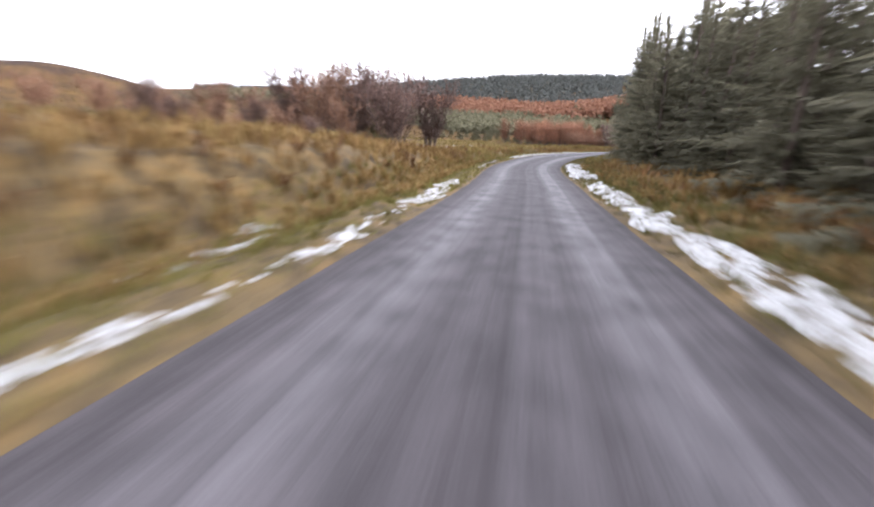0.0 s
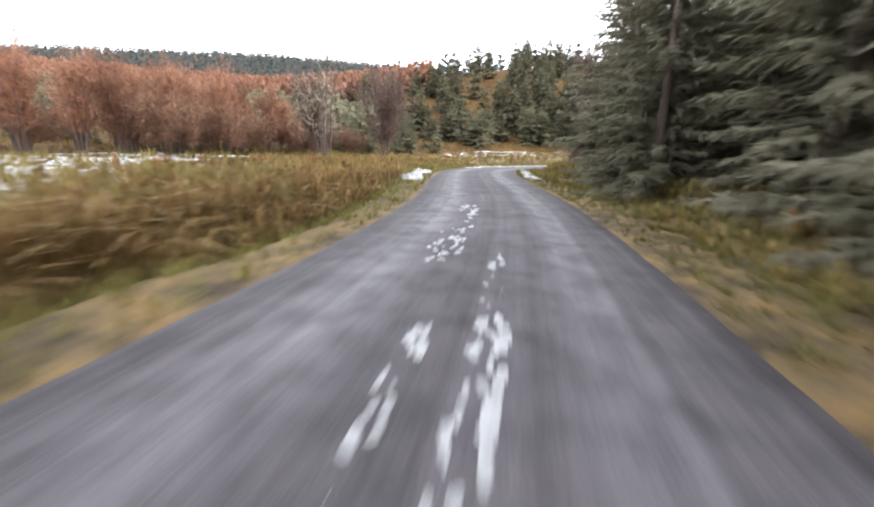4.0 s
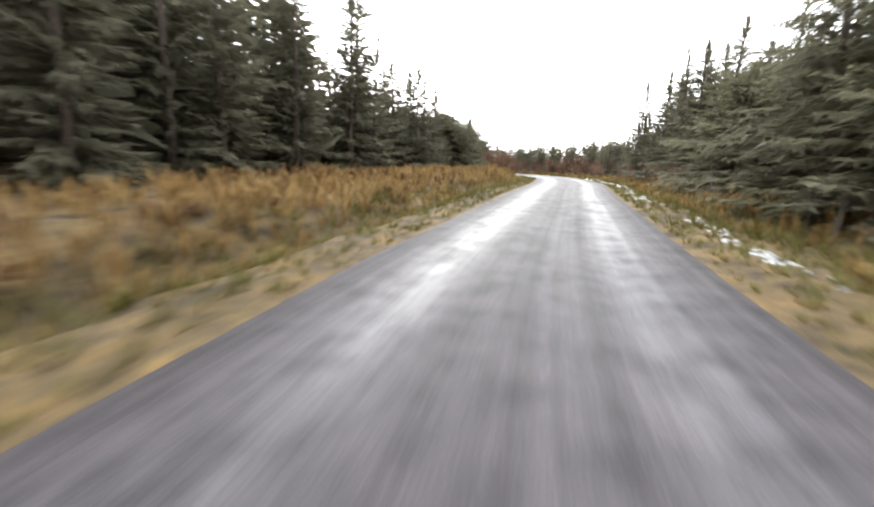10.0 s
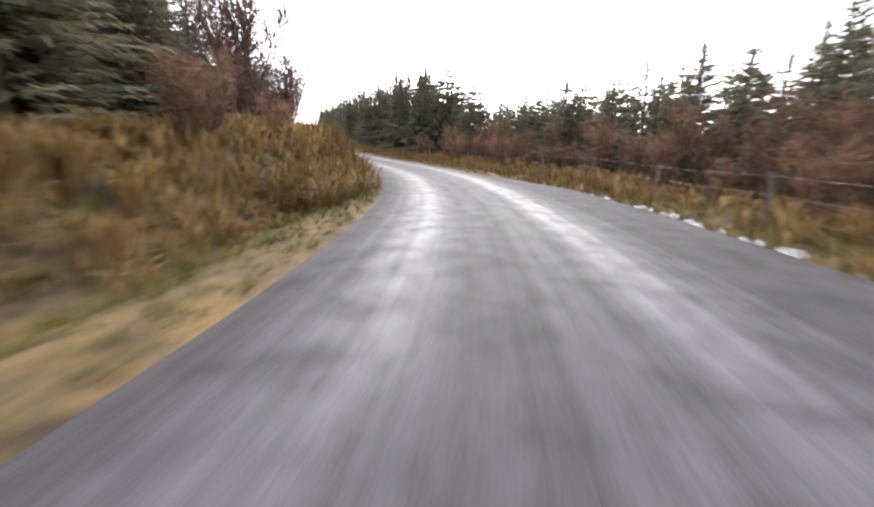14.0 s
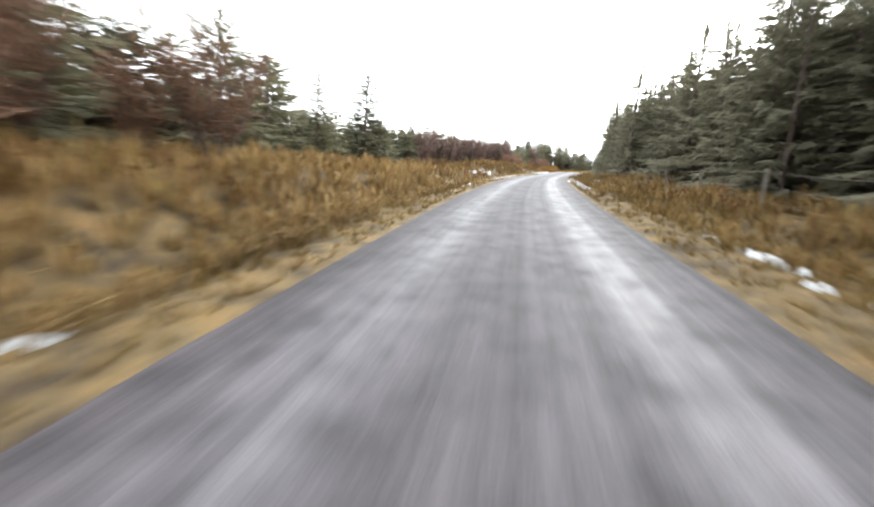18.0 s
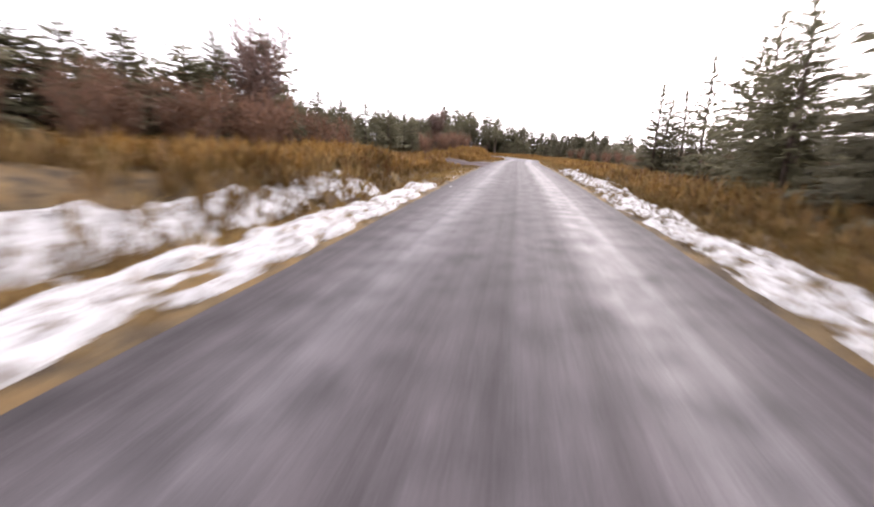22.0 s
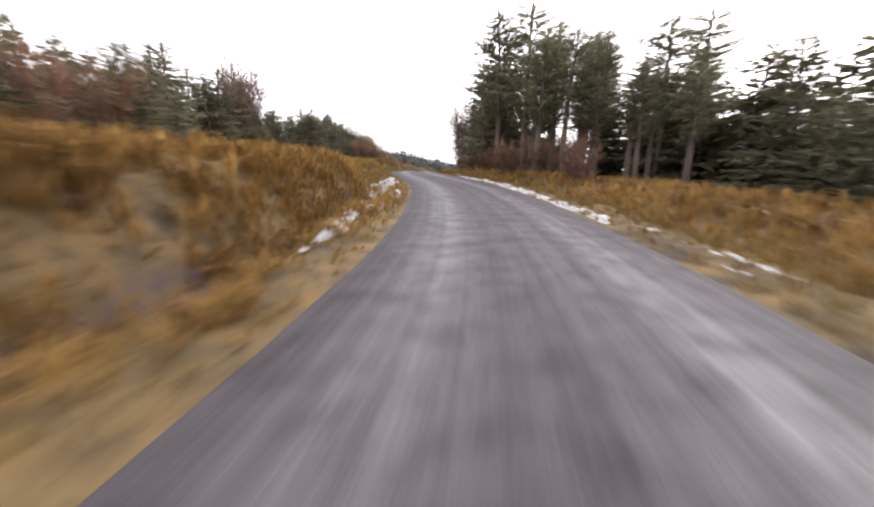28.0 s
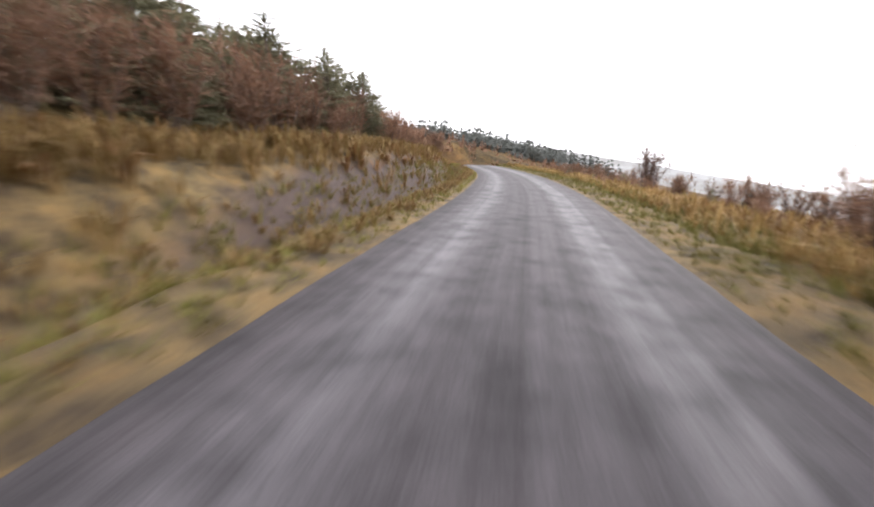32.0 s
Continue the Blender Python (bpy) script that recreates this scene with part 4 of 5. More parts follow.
def thicket(scrub, rng):
    """Leafless bushes grown into one another behind the first row."""
    shapes = []
    for b in RUSTY:
        me = [c for c in b.children if c.name.startswith("twig_crown")][0].data
        co, idx = np.empty(len(me.vertices) * 3, np.float32), np.empty(len(me.loops), np.int32)
        me.vertices.foreach_get("co", co)
        me.loops.foreach_get("vertex_index", idx)
        shapes.append((co.reshape(-1, 3), idx.reshape(-1, 3)))
    bits = []
    for s, lat, h in scrub:
        v, f = shapes[int(rng.integers(len(shapes)))]
        x, y, _, _, nx, ny = on_line(s)
        px, py = float(x + nx * lat), float(y + ny * lat)
        pz = float(ground_z(np.array([px]), np.array([py]))[0]) if abs(lat) > 9 else float(surf(s, lat))
        a = rng.uniform(0, 6.3)
        R = np.array([[math.cos(a), -math.sin(a), 0], [math.sin(a), math.cos(a), 0], [0, 0, 1]]) * (h / 3.0)
        bits.append((v @ R.T + [px, py, pz - 0.05], f))
    tagged(new("scrub_thicket", mesh_np("scrub_thicket", *merge(bits), RUST)), "tangled leafless russet scrub behind the verge", "bushes", kind="stuff")


def forest(deep, mat, rng):
    """Trees deeper in the wood, where single ones cannot be told apart."""
    variants = [conifer_meshes(200 + i, 6.0, 2.1, 0.03, 21, False, 3, 0.62, 2.6) for i in range(3)]
    bits = []
    for s, lat, h in deep:
        trunk, crown = variants[int(rng.integers(3))]
        x, y, _, _, nx, ny = on_line(s)
        px, py = float(x + nx * lat), float(y + ny * lat)
        pz = float(ground_z(np.array([px]), np.array([py]))[0])
        a = rng.uniform(0, 6.3)
        R = np.array([[math.cos(a), -math.sin(a), 0], [math.sin(a), math.cos(a), 0], [0, 0, 1]]) * (h / 6.0)
        for v, f in (trunk, crown):
            bits.append((v @ R.T + [px, py, pz - 0.05], f))
    V, F = merge(bits)
    tagged(new("conifer_forest", mesh_np("conifer_forest", V, F, mat)), "dense dark conifers deeper in the wood", "forest", kind="stuff")


build_rows()
rng0 = np.random.default_rng(8)
def stand(s, lat, h, kinds, base, spread=1.0):
    plant(kinds, s, lat, h, base, rng0, "single trees and bushes", spread)


stand(156, -6.6, 7.4, FINE_LIGHT, 6.0)
stand(159.5, -6.8, 6.8, FINE_LIGHT, 6.0)
stand(345, -8.4, 6.2, FINE_LIGHT, 6.0)
stand(349.0, -9.2, 6.8, FINE_LIGHT, 6.0)
stand(352.5, -10.2, 6.8, FINE_LIGHT, 6.0)
stand(361.2, -8.9, 6.0, FINE_LIGHT, 6.0, 1.2)
stand(362.6, -9.8, 5.4, FINE_SPRUCE, 6.0, 1.3)
stand(360.0, -10.2, 5.6, FINE_SPRUCE, 6.0, 1.3)
stand(356.0, -9.8, 6.6, FINE_LIGHT, 6.0)
stand(96.5, -5.8, 13.0, BIG_SPRUCE, 10.0, 0.9)
stand(99.5, -7.6, 11.0, BIG_SPRUCE, 10.0)
stand(104.0, -8.2, 9.0, FINE_SPRUCE, 6.0)
stand(107.5, -7.8, 8.5, FINE_SPRUCE, 6.0)
stand(173.0, -6.6, 7.4, FINE_SPRUCE, 6.0)
stand(177.0, -6.4, 6.0, FINE_SPRUCE, 6.0)
stand(29.6, 6.6, 4.6, BUSH, 3.0)
stand(28.4, 8.4, 5.0, BUSH, 3.0)
stand(24.6, 7.6, 4.2, BUSH, 3.0)
stand(26.4, 10.4, 4.8, BUSH, 3.0)
stand(28.6, 11.6, 4.8, RUSTY, 3.0)
stand(24.0, 10.6, 4.0, RUSTY, 3.0)
stand(28.8, 10.0, 4.4, FINE_LIGHT, 6.0)
stand(27.5, 13.2, 4.6, RUSTY, 3.0)
stand(27.0, 15.0, 4.6, BUSH, 3.0)
stand(25.2, 12.4, 3.8, RUSTY, 3.0)
stand(28.0, 16.2, 3.6, RUSTY, 3.0)
stand(21.5, 9.0, 2.2, RUSTY, 3.0)
stand(486.6, -6.5, 9.4, FINE_LIGHT, 6.0, 0.8)
stand(487.5, -5.5, 8.6, BARE, 7.0)
stand(492.5, -8.4, 6.0, PALE, 7.0)
stand(485.6, -7.4, 8.4, FINE_LIGHT, 6.0)
stand(484.0, -6.2, 3.6, RUSTY, 3.0)
stand(346.2, 10.2, 4.6, BARE, 7.0)
stand(348.0, 10.8, 4.9, LIGHT, 6.0)
stand(117, 11.0, 7.6, BARE, 7.0)
stand(103.5, 9.5, 6.0, PALE, 7.0)
stand(107, 11.5, 5.6, BARE, 7.0)
stand(513, -9.0, 2.9, BUSH, 3.0)
stand(386, 10.8, 4.6, BARE, 7.0)
stand(172.4, -5.6, 7.6, FINE_SPRUCE, 6.0, 1.1)
stand(170.2, -6.2, 7.8, FINE_SPRUCE, 6.0, 1.1)
stand(223, -8.7, 6.0, FINE_SPRUCE, 6.0)
stand(100, -6.4, 6.2, BARE, 7.0)
stand(232, 7.4, 5.6, BARE, 7.0)
stand(261, 7.8, 5.2, FINE_LIGHT, 6.0)
stand(462, 12.5, 5.6, BARE, 7.0)
stand(458, 12.0, 5.0, BARE, 7.0)


# ---------------------------------------------------------------- woods in the distance
def above(x, y):
    """Metres behind the lower edge of the larch plantation."""
    return (y - 127 - 0.26 * np.clip(-22 - x, -50, 125) + 0.5 * np.clip(-150 - x, 0, 60)) * 0.97


def build_far_woods():
    rng = np.random.default_rng(15)
    for name, label, mat, count, box, h, test in (
            ("hill_forest", "dark conifer forest covering the distant hill", HAZED_NEEDLE, 12000, (-440, 120, 150, 560), (5, 8), lambda x, y: (above(x, y) > 66 + 18 * fbm(x * 0.02, y * 0.02, 3)) & (y > 22 - 0.6 * (x + 7))),
            ("larch_plantation", "band of orange-red larches on the hillside", LARCH, 4800, (-260, -12, 118, 330), (4.5, 6.5), lambda x, y: (above(x, y) > 22 + 24 * fbm(x * 0.03, y * 0.03, 5)) & (above(x, y) < 66 + 18 * fbm(x * 0.02, y * 0.02, 3))),
            ("distant_wood", "small dark wood where the road drops away", HAZED_NEEDLE, 600, (280, 380, 405, 480), (3.5, 5.5), lambda x, y: np.abs(x - 326 - 0.35 * (y - 447)) < 42),
            ("roadside_scrub", "low russet scrub where the road drops away", RUST, 420, (283, 345, 362, 428), (0.9, 2.0), lambda x, y: fbm(x * 0.08, y * 0.08, 8) > 0.42),
            ("young_forest", "young green conifers below the larches", PINE, 3400, (-215, -12, 100, 300), (3.4, 5.2), lambda x, y: (above(x, y) > -2) & (above(x, y) < 22 + 24 * fbm(x * 0.03, y * 0.03, 5)))):
        x, y = rng.uniform(box[0], box[1], count * 6), rng.uniform(box[2], box[3], count * 6)
        _, lat = nearest(x, y)
        ok = test(x, y) & (np.abs(lat) > {"roadside_scrub": 9, "larch_plantation": 58, "hill_forest": 42}.get(name, 28))
        x, y = x[ok][:count], y[ok][:count]
        z = ground_z(x, y)
        B, T, Wd, Dr = [], [], [], []
        for a, b, c in zip(x, y, z):
            hh = rng.uniform(*h)
            rr = hh * 0.27
            for lev in range(4):
                q = 0.08 + 0.22 * lev
                for i in range(3):
                    an = rng.uniform(0, 6.3)
                    ln = rr * (1.05 - q) * rng.uniform(0.8, 1.4)
                    B.append((a, b, c + q * hh + 0.12 * hh))
                    T.append((a + math.cos(an) * ln, b + math.sin(an) * ln, c + q * hh + rng.uniform(-0.05, 0.05) * hh))
                    Wd.append(ln * 0.75)
                    Dr.append(0.1)
            B.append((a, b, c + 0.8 * hh)), T.append((a, b, c + hh)), Wd.append(rr * 0.2), Dr.append(0)
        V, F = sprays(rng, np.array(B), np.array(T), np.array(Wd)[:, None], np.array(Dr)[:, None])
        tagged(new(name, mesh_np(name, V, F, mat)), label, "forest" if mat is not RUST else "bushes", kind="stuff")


build_far_woods()


# ---------------------------------------------------------------- grass, bracken and heather
def tufts(name, label, mat, s, lat, size, blades, rng, lean=0.55, width=0.022, flat=1.0, plain=False):
    """Tufts of arching blades on the verge."""
    n = len(s)
    x, y, _, _, nx, ny = on_line(s)
    px, py = x + nx * lat, y + ny * lat
    far = np.abs(lat) > 10
    pz = surf(s, lat)
    if far.any():
        pz = np.where(far, ground_z(px, py), pz)
    P = np.repeat(np.stack([px, py, pz - 0.03], 1), blades, 0)
    sz = np.repeat(size, blades) * rng.uniform(0.5, 1.15, n * blades)
    a = rng.uniform(0, 6.283, n * blades)
    out = np.stack([np.cos(a), np.sin(a), 0 * a], 1)
    foot = P + out * (sz * rng.uniform(0.02, 0.22, n * blades))[:, None]
    ln = rng.uniform(0.1, 1.0, n * blades) * lean
    mid = foot + out * (sz * ln * 0.4)[:, None] + np.array([0, 0, 1.0]) * (sz * 0.62 * flat)[:, None]
    tip = foot + out * (sz * ln * 1.25)[:, None] + np.array([0, 0, 1.0]) * (sz * (1.0 - 0.45 * ln) * flat)[:, None]
    side = np.stack([-np.sin(a), np.cos(a), 0 * a], 1) * (width * (0.6 + sz))[:, None]
    if plain:
        V, k = np.stack([foot - side, foot + side, tip], 1).reshape(-1, 3), 3
    else:
        V, k = np.stack([foot, mid + side, tip, mid - side], 1).reshape(-1, 3), 4
    me = mesh_np(name, V, np.arange(len(V)).reshape(-1, k), mat)
    return tagged(new(name, me), label, "grass", kind="stuff")


def build_grass():
    rng = np.random.default_rng(23)
    for side in (1, -1):
        for s0 in np.arange(-30, 545, 64.0):
            s1 = min(s0 + 64, 546)
            # short grass right beside the asphalt
            n = int((s1 - s0) * 64)
            s, a = rng.uniform(s0, s1, n), rng.uniform(0.0, 1.0, n) ** 1.2 * 2.6
            lat = side * (np.interp(s, SS, LINE[:, 3]) / 2 + 0.04 + a)
            ok = ~in_side_road(s, lat)
            tufts("verge_grass", "short tan and olive grass along the road edge", GREENISH if s0 < 200 or 440 < s0 < 500 else DRY, s[ok], lat[ok], rng.uniform(0.09, 0.24, ok.sum()) * (1 + 0.9 * smooth(0.4, 1.4, a[ok])), 7, rng, 0.9, 0.016, 1.0, True)
            # long straw tussocks further out
            n = int((s1 - s0) * 34)
            s, a = rng.uniform(s0, s1, n), 1.2 + rng.uniform(0, 1, n) ** 1.6 * 6.5
            lat = side * (np.interp(s, SS, LINE[:, 3]) / 2 + a)
            ok = ~in_side_road(s, lat) & (fbm(s * 0.25, lat * 0.35, 41) > 0.33)
            tufts("tussock_grass", "long bleached straw tussocks on the bank", OLIVE if 0 < s0 < 150 else GOLD if 340 < s0 < 420 else STRAW, s[ok], lat[ok], rng.uniform(0.28, 0.75, ok.sum()) * (0.55 + 0.45 * smooth(1.6, 2.8, np.abs(lat[ok]) - 2.2)), 10, rng, 0.7, 0.02)
            n = int((s1 - s0) * 11)
            s, a = rng.uniform(s0, s1, n), 2.4 + rng.uniform(0, 1, n) * 7.0
            lat = side * (np.interp(s, SS, LINE[:, 3]) / 2 + a)
            ok = ~in_side_road(s, lat) & (fbm(s * 0.2, lat * 0.3, 43) > 0.46)
            tufts("dead_bracken", "dead russet bracken among the grass", BRACKEN, s[ok], lat[ok], rng.uniform(0.3, 0.7, ok.sum()), 11, rng, 1.0, 0.03)
    # long straw hanging over the banks
    straw = [(214, 290, 1.6, 5.2, 1900, .75), (308, 350, 2.2, 6.0, 900, .7), (374, 432, 2.4, 6.5, 1500, .75), (432, 480, 2.6, 6.5, 900, .65), (480, 545, 3.0, 6.0, 1500, .75), (221, 236, .5, 1.9, 420, .95), (336, 351, 3.0, 6.5, 600, .8), (351, 359, 1.2, 5.0, 260, .4), (347, 355, 2.4, 4.8, 420, .55), (376, 446, .3, 1.3, 1300, .34), (484, 530, .3, 1.3, 700, .3)]
    straw += [(424, 446, 1.7, 4.0, 900, .7), (376, 424, 1.9, 3.4, 900, .6), (236, 290, .6, 1.6, 700, .4), (300, 356, 1.3, 2.2, 500, .4), (150, 212, 2.2, 5.5, 1000, .6), (20, 110, 2.0, 6.0, 1300, .55), (56, 97, 1.3, 2.5, 1300, .8), (9, 34, 1.0, 2.4, 500, .4), (190, 300, -2.2, -4.5, 1300, .6), (340, 445, -1.6, -4.5, 1500, .6), (488, 545, -1.4, -4.5, 1000, .6)]
    for s0, s1, a0, a1, n, h in straw:
        s, a = rng.uniform(s0, s1, n), rng.uniform(abs(a0), abs(a1), n)
        lat = math.copysign(1, a0) * (np.interp(s, SS, LINE[:, 3]) / 2 + a)
        ok = ~in_side_road(s, lat) & (fbm(s * 0.5, lat * 0.7, 49) > 0.36)
        tufts("long_grass", "long dense orange straw grass hanging over the bank", GOLD if 335 < s0 < 446 else STRAW, s[ok], lat[ok], rng.uniform(0.6, 1.15, ok.sum()) * h, 12, rng, 1.0, 0.014)
    # open moor
    for s0, s1, l0, l1, n in ((-5, 118, 9, 46, 5200), (20, 118, 46, 104, 5200), (112, 150, 9, 28, 1500), (284, 350, 9, 16, 900), (350, 430, -28, -9, 2200), (490, 545, -36, -9, 1800)):
        s, lat = rng.uniform(s0, s1, n), rng.uniform(l0, l1, n)
        ok = fbm(s * 0.12, lat * 0.15, 47) > 0.4
        tufts("moor_tussocks", "pale tan tussocks scattered over the moor", OLIVE if s0 < 150 else STRAW, s[ok], lat[ok], rng.uniform(0.3, 0.7, ok.sum()), 9, rng, 0.9, 0.035, 1.0, True)


build_grass()

# ---------------------------------------------------------------- old snow along the verges
# s from, s to, from and to metres outside the asphalt (minus: right), cover
DRIFTS = []


def drift(*values):
    DRIFTS.append(values)


drift(2, 18, -.25, -1.1, .8)
drift(20, 35, -.3, -1.5, .8)
drift(0, 9, .25, .7, .5)
drift(9, 17, .2, .9, .7)
drift(26, 36, .3, .7, .4)
drift(2, 8, 1.6, 2.4, .3)
drift(41, 63, .15, 1.35, .72)
drift(63, 70, .02, .5, .88)
drift(94, 102, .4, 1.7, .75)
drift(97, 114, -.3, -1.1, .85)
drift(117, 127, .2, 1.2, .8)
drift(126, 148, .02, .4, .85)
drift(119, 134, -.6, -1.5, .38)
drift(134, 143, -.8, -1.5, .65)
drift(148, 159, 1.1, 2.15, .8)
drift(151, 162, -.8, -1.2, .55)
drift(164, 180, -.7, -1.2, .3)
drift(176, 191, -.5, -1.2, .5)
drift(191, 202, -.3, -.9, .6)
drift(202, 214, -.3, -.85, .65)
drift(216, 226, -1.75, -2.05, .45)
drift(195, 206, .7, 1.2, .2)
drift(226, 234, .3, .8, .35)
drift(257, 276, -.9, -1.6, .3)
drift(262, 270, .8, 1.6, .12)
drift(286, 297, .6, .9, .45)
drift(296, 326, .2, 1.0, .6)
drift(287, 298, -.25, -.7, .65)
drift(291, 301, -1.3, -2.3, .42)
drift(297, 326, -.02, -.5, .85)
drift(299, 312, -1.9, -3.3, .75)
drift(300, 316, 1.8, 3.4, .42)
drift(312, 333, .4, 1.3, .5)
drift(316, 333, -.05, -.65, .8)
drift(329, 344, .1, 2.9, .9)
drift(328, 349, -.1, -1.15, .82)
drift(346, 358, -.15, -1.9, .5)
drift(346, 351, .1, .3, .5)
drift(366, 377, -.25, -.5, .3)
drift(384, 392, -5.5, -7.0, .4)
drift(433, 442, .6, 1.6, .65)
drift(437, 448, -.03, -.5, .85)
drift(428, 437, -.35, -.6, .3)
drift(440, 453, .5, 1.9, .85)
drift(445, 459, -.15, -.75, .85)
drift(455, 466, -.4, -1.0, .22)
drift(452, 466, 1.5, 3.0, .1)
drift(462, 472, 2.2, 3.6, .08)
drift(461, 466, -.5, -1.0, .25)
drift(68, 88, 5.6, 9.0, .5)
drift(76, 98, 7.5, 13.0, .5)
drift(86, 104, 12, 20, .4)
drift(70, 90, 12, 18, .45)
drift(40, 62, 12, 18, .15)
drift(128, 150, 5.0, 11, .25)
drift(432, 438, -.6, -1.0, .35)


def build_snow():
    for k, (s0, s1, a0, a1, cover) in enumerate(DRIFTS):
        side = -1 if a1 < 0 else 1
        lo, hi = abs(a0), abs(a1)
        big = hi > 4.4
        ss, aa = np.arange(s0 - 1, s1 + 1, 0.09 if not big else 0.3), np.arange(max(lo - 0.25, -0.1), hi + 0.35, 0.045 if not big else 0.2)
        A, O = np.meshgrid(ss, aa, indexing="ij")
        x, y, z, w, nx, ny = on_line(A)
        lat = side * (w / 2 + O)
        wob = 0.35 * (vnoise(A * 0.6, O * 0, 20 + k) - 0.5) + 0.2 * (vnoise(A * 1.9, O * 0, 25 + k) - 0.5)
        Q = O + wob * min(1.0, hi - lo)
        edge = np.minimum(smooth(lo - 0.15, lo + 0.12, Q), 1 - smooth(hi - 0.4, hi + 0.05, Q)) * smooth(s0 - 1, s0 + 1.5, A) * (1 - smooth(s1 - 1.5, s1 + 1, A))
        n = fbm(A * 0.8, O * 2.4, 60 + k)
        f = 0.4 if hi > 2.2 else 1.0                     # wide patches lie in longer streaks
        fine = 0.5 * vnoise(A * 3.1 * f * f, O * 7.0 * f, 90 + k) + 0.5 * vnoise(A * 7.0 * f, O * 13.0 * f, 40 + k)
        m = edge * (n * 0.5 + fine * 1.15 - (1.2 - 0.62 * cover)) * 1.9 - 0.25 * (1 - edge)
        up = np.clip(m, -0.4, 0.5)
        low = surf(A, lat)
        if big:
            low = np.where(np.abs(lat) > 9, ground_z(x + nx * lat, y + ny * lat) + 0.04, low)
        Z = low + (0.05 if 1.4 < hi < 4.4 else 0.0) * smooth(-0.1, 0.1, up) + 0.08 * up + 0.05 * (fine - 0.5) * (up > 0) + 0.006
        i = np.arange(A.size).reshape(A.shape)
        F = np.stack([i[:-1, :-1], i[1:, :-1], i[1:, 1:], i[:-1, 1:]], -1)
        keep = np.maximum.reduce([up[:-1, :-1], up[1:, :-1], up[1:, 1:], up[:-1, 1:]]) > -0.02
        F = F[keep].reshape(-1, 4)
        if len(F) == 0:
            continue
        if side > 0:
            F = F[:, ::-1]
        used = np.unique(F)
        remap = np.zeros(A.size, int)
        remap[used] = np.arange(len(used))
        V = np.stack([x + nx * lat, y + ny * lat, Z], -1).reshape(-1, 3)[used]
        tagged(new("snow_drift", mesh_np("snow_drift", V, remap[F], SNOW, True)), "strip of old white snow melting on the verge", "snow", kind="stuff")


build_snow()


# ---------------------------------------------------------------- sign at the junction, fences, culvert stones
def box(bm, x0, x1, y0, y1, z0, z1, bevel=0.006):
    m = Matrix.Translation(((x0 + x1) / 2, (y0 + y1) / 2, (z0 + z1) / 2)) @ Matrix.Diagonal((x1 - x0, y1 - y0, z1 - z0, 1))
    r = bmesh.ops.create_cube(bm, size=1.0, matrix=m)
    if bevel:
        edges = list({e for v in r["verts"] for e in v.link_edges})
        bmesh.ops.bevel(bm, geom=edges, offset=bevel, segments=2, affect="EDGES")


def build_sign(s, lat):
    x, y, _, _, nx, ny = on_line(s)
    px, py = float(x + nx * lat), float(y + ny * lat)
    pz = float(ground_z(np.array([px]), np.array([py]))[0])
    root = new("information_sign")
    root.matrix_basis = Matrix.Translation((px, py, pz - 0.1)) @ Matrix.Rotation(radians(-29), 4, "Z")
    for a, b, c, d, e, f, name, mat, lab in (
            (-0.05, 0.05, -0.05, 0.05, 0.0, 1.5, "post", WOOD, "weathered wooden post"), (-0.36, 0.36, -0.075, -0.052, 1.3, 2.12, "board", PRINT, "dark board edge"),
            (-0.31, 0.27, -0.09, -0.076, 1.42, 2.06, "panel", PAINT, "white sign face"), (-0.38, 0.38, -0.12, 0.07, 2.12, 2.17, "cap_rail", WOOD, "wooden cap rail")):
        bm = bmesh.new()
        box(bm, a, b, c, d, e, f)
        part(name, bm, mat, root, lab)
    for i, (z, w) in enumerate(((1.93, 0.4), (1.8, 0.46), (1.68, 0.34), (1.56, 0.42))):
        bm = bmesh.new()
        box(bm, -0.02 - w / 2, -0.02 + w / 2, -0.095, -0.089, z - 0.02, z + 0.02, 0)
        part("line_of_writing", bm, PRINT, root)
    tagged(root, "white information sign on a wooden post by the junction", "sign")


build_sign(370.8, 13.6)


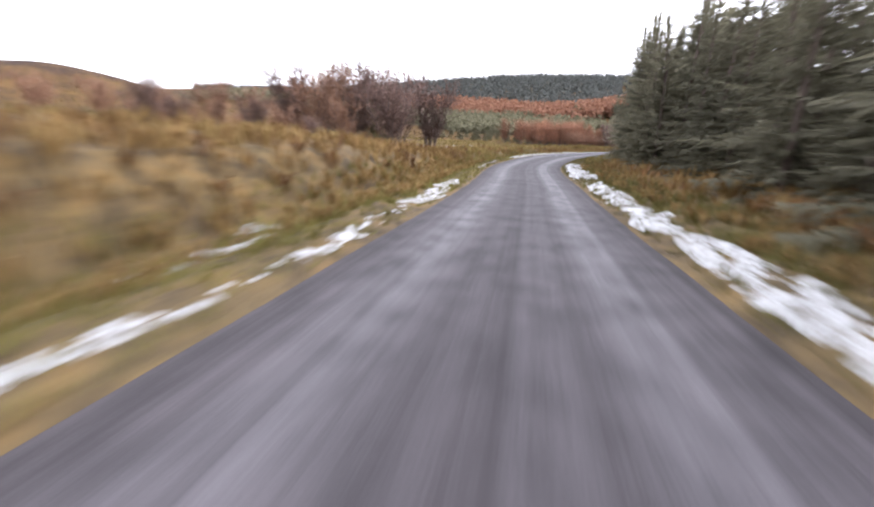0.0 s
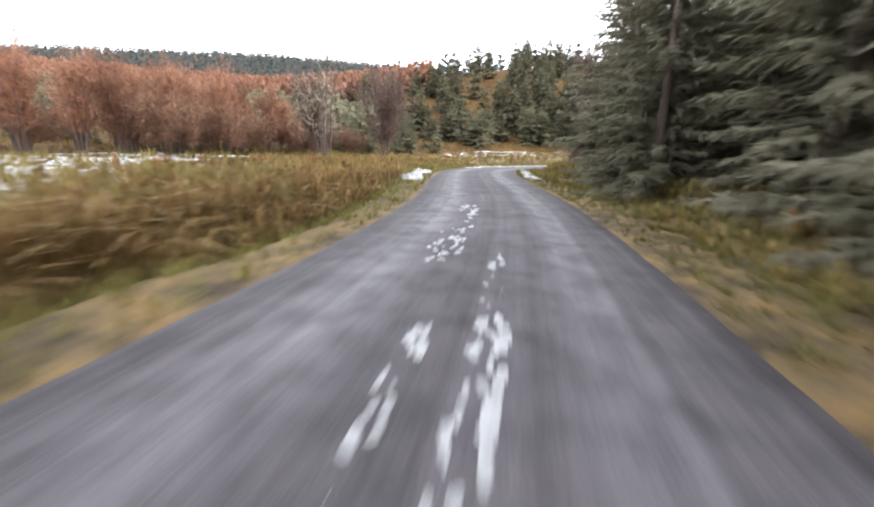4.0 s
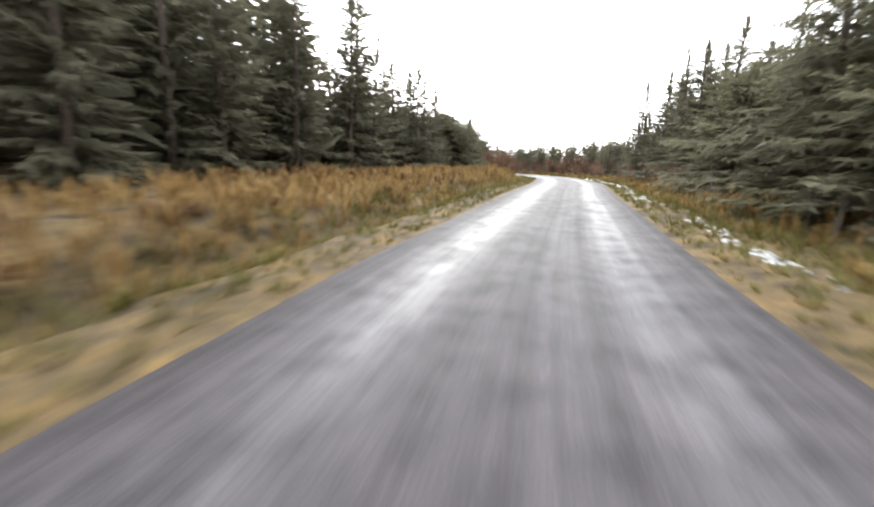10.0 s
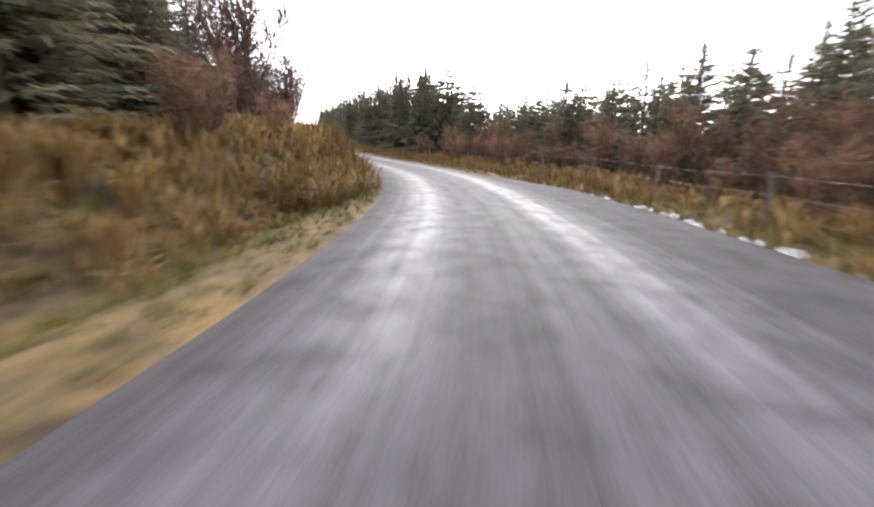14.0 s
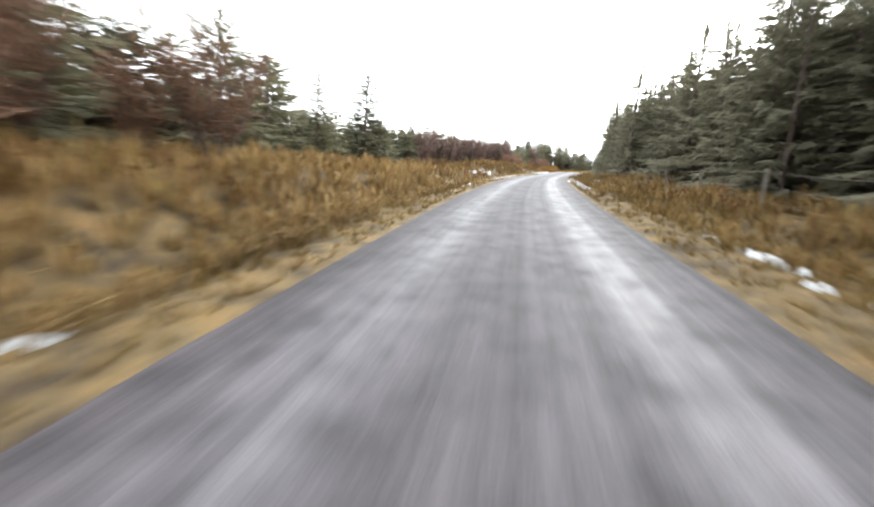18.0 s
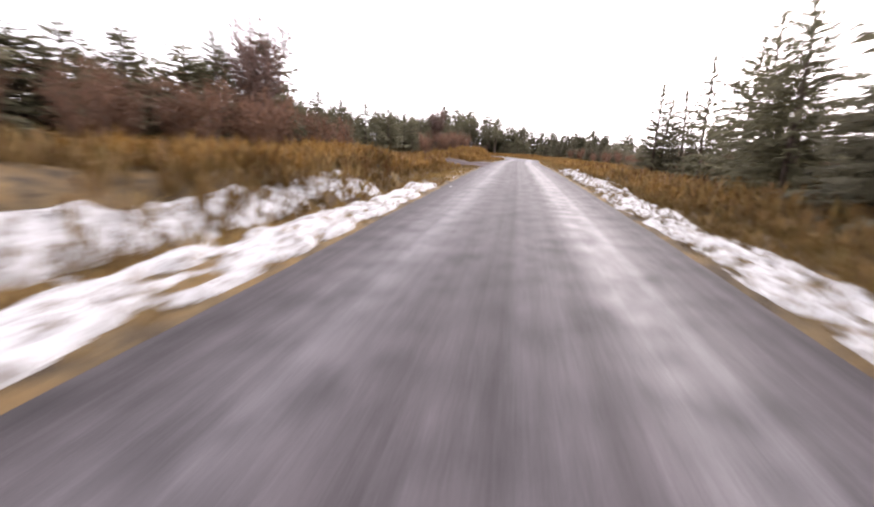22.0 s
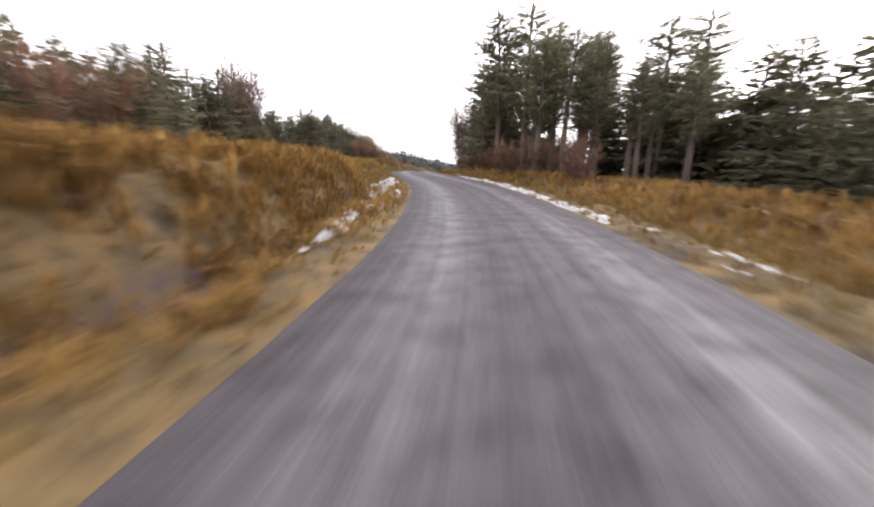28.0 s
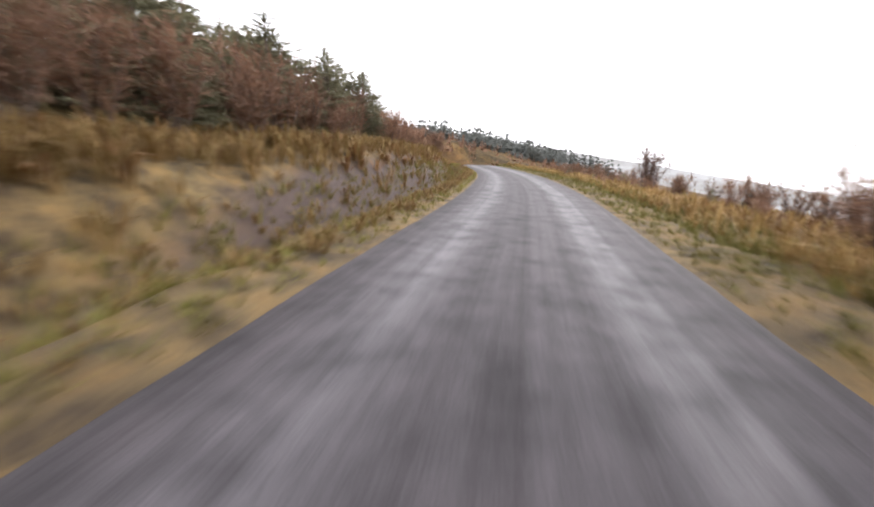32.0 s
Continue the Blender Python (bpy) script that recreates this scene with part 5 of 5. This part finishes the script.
def build_fence(s0, s1, lat, high):
    root = new("wire_fence")
    x, y, _, _, nx, ny = on_line(s0)
    base = Vector((float(x + nx * lat), float(y + ny * lat), float(surf(s0, lat))))
    root.location = base
    rng = np.random.default_rng(int(s0))
    bm = bmesh.new()
    bmesh.ops.create_cone(bm, cap_ends=True, segments=7, radius1=0.038, radius2=0.032, depth=high + 0.4, matrix=Matrix.Translation((0, 0, high / 2 - 0.2)))
    me = bpy.data.meshes.new("post")
    bm.to_mesh(me)
    bm.free()
    me.materials.append(WOOD)
    stations = np.arange(s0, s1, 3.6)
    tops = []
    for s in stations:
        x, y, _, _, nx, ny = on_line(s)
        p = Vector((float(x + nx * lat), float(y + ny * lat), float(surf(s, lat)))) - base
        ob = new("post", me)
        ob.parent = root
        ob.matrix_basis = Matrix.Translation(p) @ Matrix.Rotation(rng.normal(0, 0.05), 4, "X") @ Matrix.Rotation(rng.normal(0, 0.05), 4, "Y")
        tops.append(np.array(p))
    for f in (0.3, 0.62, 0.93):
        pts = []
        for a, b in zip(tops[:-1], tops[1:]):
            for q in (0, 0.5):
                pts.append(a + (b - a) * q + [0, 0, f * high - 0.03 * (q > 0)])
        pts.append(tops[-1] + [0, 0, f * high])
        ob = new("wire", mesh_np("wire", *tube(pts, np.full(len(pts), 0.003), 4), STEEL))
        ob.parent = root
    tagged(root, "post and wire fence along the edge of the wood", "fence")


build_fence(166, 250, -4.7, 1.0)
build_fence(256, 338, -5.2, 1.0)


def build_stones(s, lat, n, spread):
    """Rubble round a culvert mouth, each stone on its own."""
    rng = np.random.default_rng(77)
    for k in range(n):
        bm = bmesh.new()
        r = rng.uniform(0.07, 0.2)
        bmesh.ops.create_icosphere(bm, subdivisions=2, radius=r)
        o = rng.uniform(0, 50, 3)
        for v in bm.verts:
            v.co *= 0.75 + 0.5 * noise.noise(v.co / r * 0.9 + Vector(o))
            v.co.z *= 0.7
        ss, ll = s + rng.normal(0, spread), lat + rng.normal(0, spread * 0.4)
        x, y, _, _, nx, ny = on_line(ss)
        ob = part("stone", bm, STONE, None, "grey rubble stone lying in the roadside ditch")
        ob.location = (float(x + nx * ll), float(y + ny * ll), float(surf(ss, ll)) + 0.02)
        ob.rotation_euler = (0, 0, rng.uniform(0, 6))
        tagged(ob, "", "stone", "culvert stones")


build_stones(352.5, 4.1, 26, 0.9)


def build_log(s, lat, length, turn):
    """A weathered length of timber lying in the grass."""
    rng = np.random.default_rng(61)
    f = np.linspace(-0.5, 0.5, 9)
    p = place(s, lat, 0.1)
    path = np.stack([p[0] + f * length * math.cos(turn), p[1] + f * length * math.sin(turn), p[2] + 0.05 * f + rng.normal(0, 0.006, 9)], 1)
    V, F = tube(path, 0.075 + 0.02 * f + rng.normal(0, 0.004, 9), 9)
    caps = [list(range(9))[::-1], list(range(len(V) - 9, len(V)))]
    bm = bmesh.new()
    vs = [bm.verts.new(v) for v in V]
    for q in [list(q) for q in F] + caps:
        bm.faces.new([vs[k] for k in q])
    bmesh.ops.recalc_face_normals(bm, faces=bm.faces)
    log = part("fallen_log", bm, WOOD)
    tagged(log, "weathered grey log lying in the verge grass", "log")


build_log(384.5, 2.95, 1.7, 0.55)

# ---------------------------------------------------------------- slush and grit left on the asphalt: s from, to, lateral from, to, cover
SLUSH = [(45.5, 54, .68, .78, .2), (63, 70, .64, .72, .1), (64, 69, .92, 1.0, .04), (68, 75.5, 1.75, 2.25, .75), (67, 71.5, -.4, -.25, .12), (48, 51, -2.1, -1.6, .1), (75.5, 80, .15, .3, .12), (77.5, 82.5, -.35, -.1, .2), (81.5, 87.5, .3, .75, .12),
         (301, 308, -.5, -.4, -.02), (301, 306, -1.35, -1.2, -.02), (137, 138.5, 1.2, 1.3, .3), (365.5, 374.5, 2.74, 2.86, -.06), (341, 357, 1.86, 2.0, -.1), (357, 364, -1.66, -1.5, -.12)]



def build_slush():
    for k, (s0, s1, l0, l1, cover) in enumerate(SLUSH):
        A, L = np.meshgrid(np.arange(s0 - 0.3, s1 + 0.3, 0.05), np.arange(l0 - 0.12, l1 + 0.12, 0.025), indexing="ij")
        x, y, z, w, nx, ny = on_line(A)
        U = L / (w / 2)
        edge = smooth(s0 - 0.3, s0 + 0.5, A) * (1 - smooth(s1 - 0.5, s1 + 0.3, A)) * smooth(l0 - 0.06, l0 + 0.04, L) * (1 - smooth(l1 - 0.04, l1 + 0.06, L))
        m = edge * (0.3 * vnoise(A * 0.9, L * 5, 300 + k) + 0.25 * vnoise(A * 4, L * 12, 330 + k) + 0.45 * vnoise(A * 13, L * 30, 360 + k) - (0.7 - 0.5 * cover)) - 0.1 * (1 - edge)
        Z = z + 0.035 * np.clip(1 - U * U, 0, 1) + 0.012 + 0.04 * (np.abs(U) > 1) + 0.03 * np.clip(m, -0.3, 0.3) + 0.004
        i = np.arange(A.size).reshape(A.shape)
        F = np.stack([i[:-1, :-1], i[:-1, 1:], i[1:, 1:], i[1:, :-1]], -1)
        F = F[np.maximum.reduce([m[:-1, :-1], m[1:, :-1], m[1:, 1:], m[:-1, 1:]]) > 0].reshape(-1, 4)
        if len(F) == 0:
            continue
        used, F = np.unique(F, return_inverse=True)
        V = np.stack([x + nx * L, y + ny * L, Z], -1).reshape(-1, 3)[used]
        tagged(new("slush_patch", mesh_np("slush_patch", V, F.reshape(-1, 4), FROZEN_SLUSH, True)), "thin frozen slush left on the asphalt", "snow", kind="stuff")


build_slush()
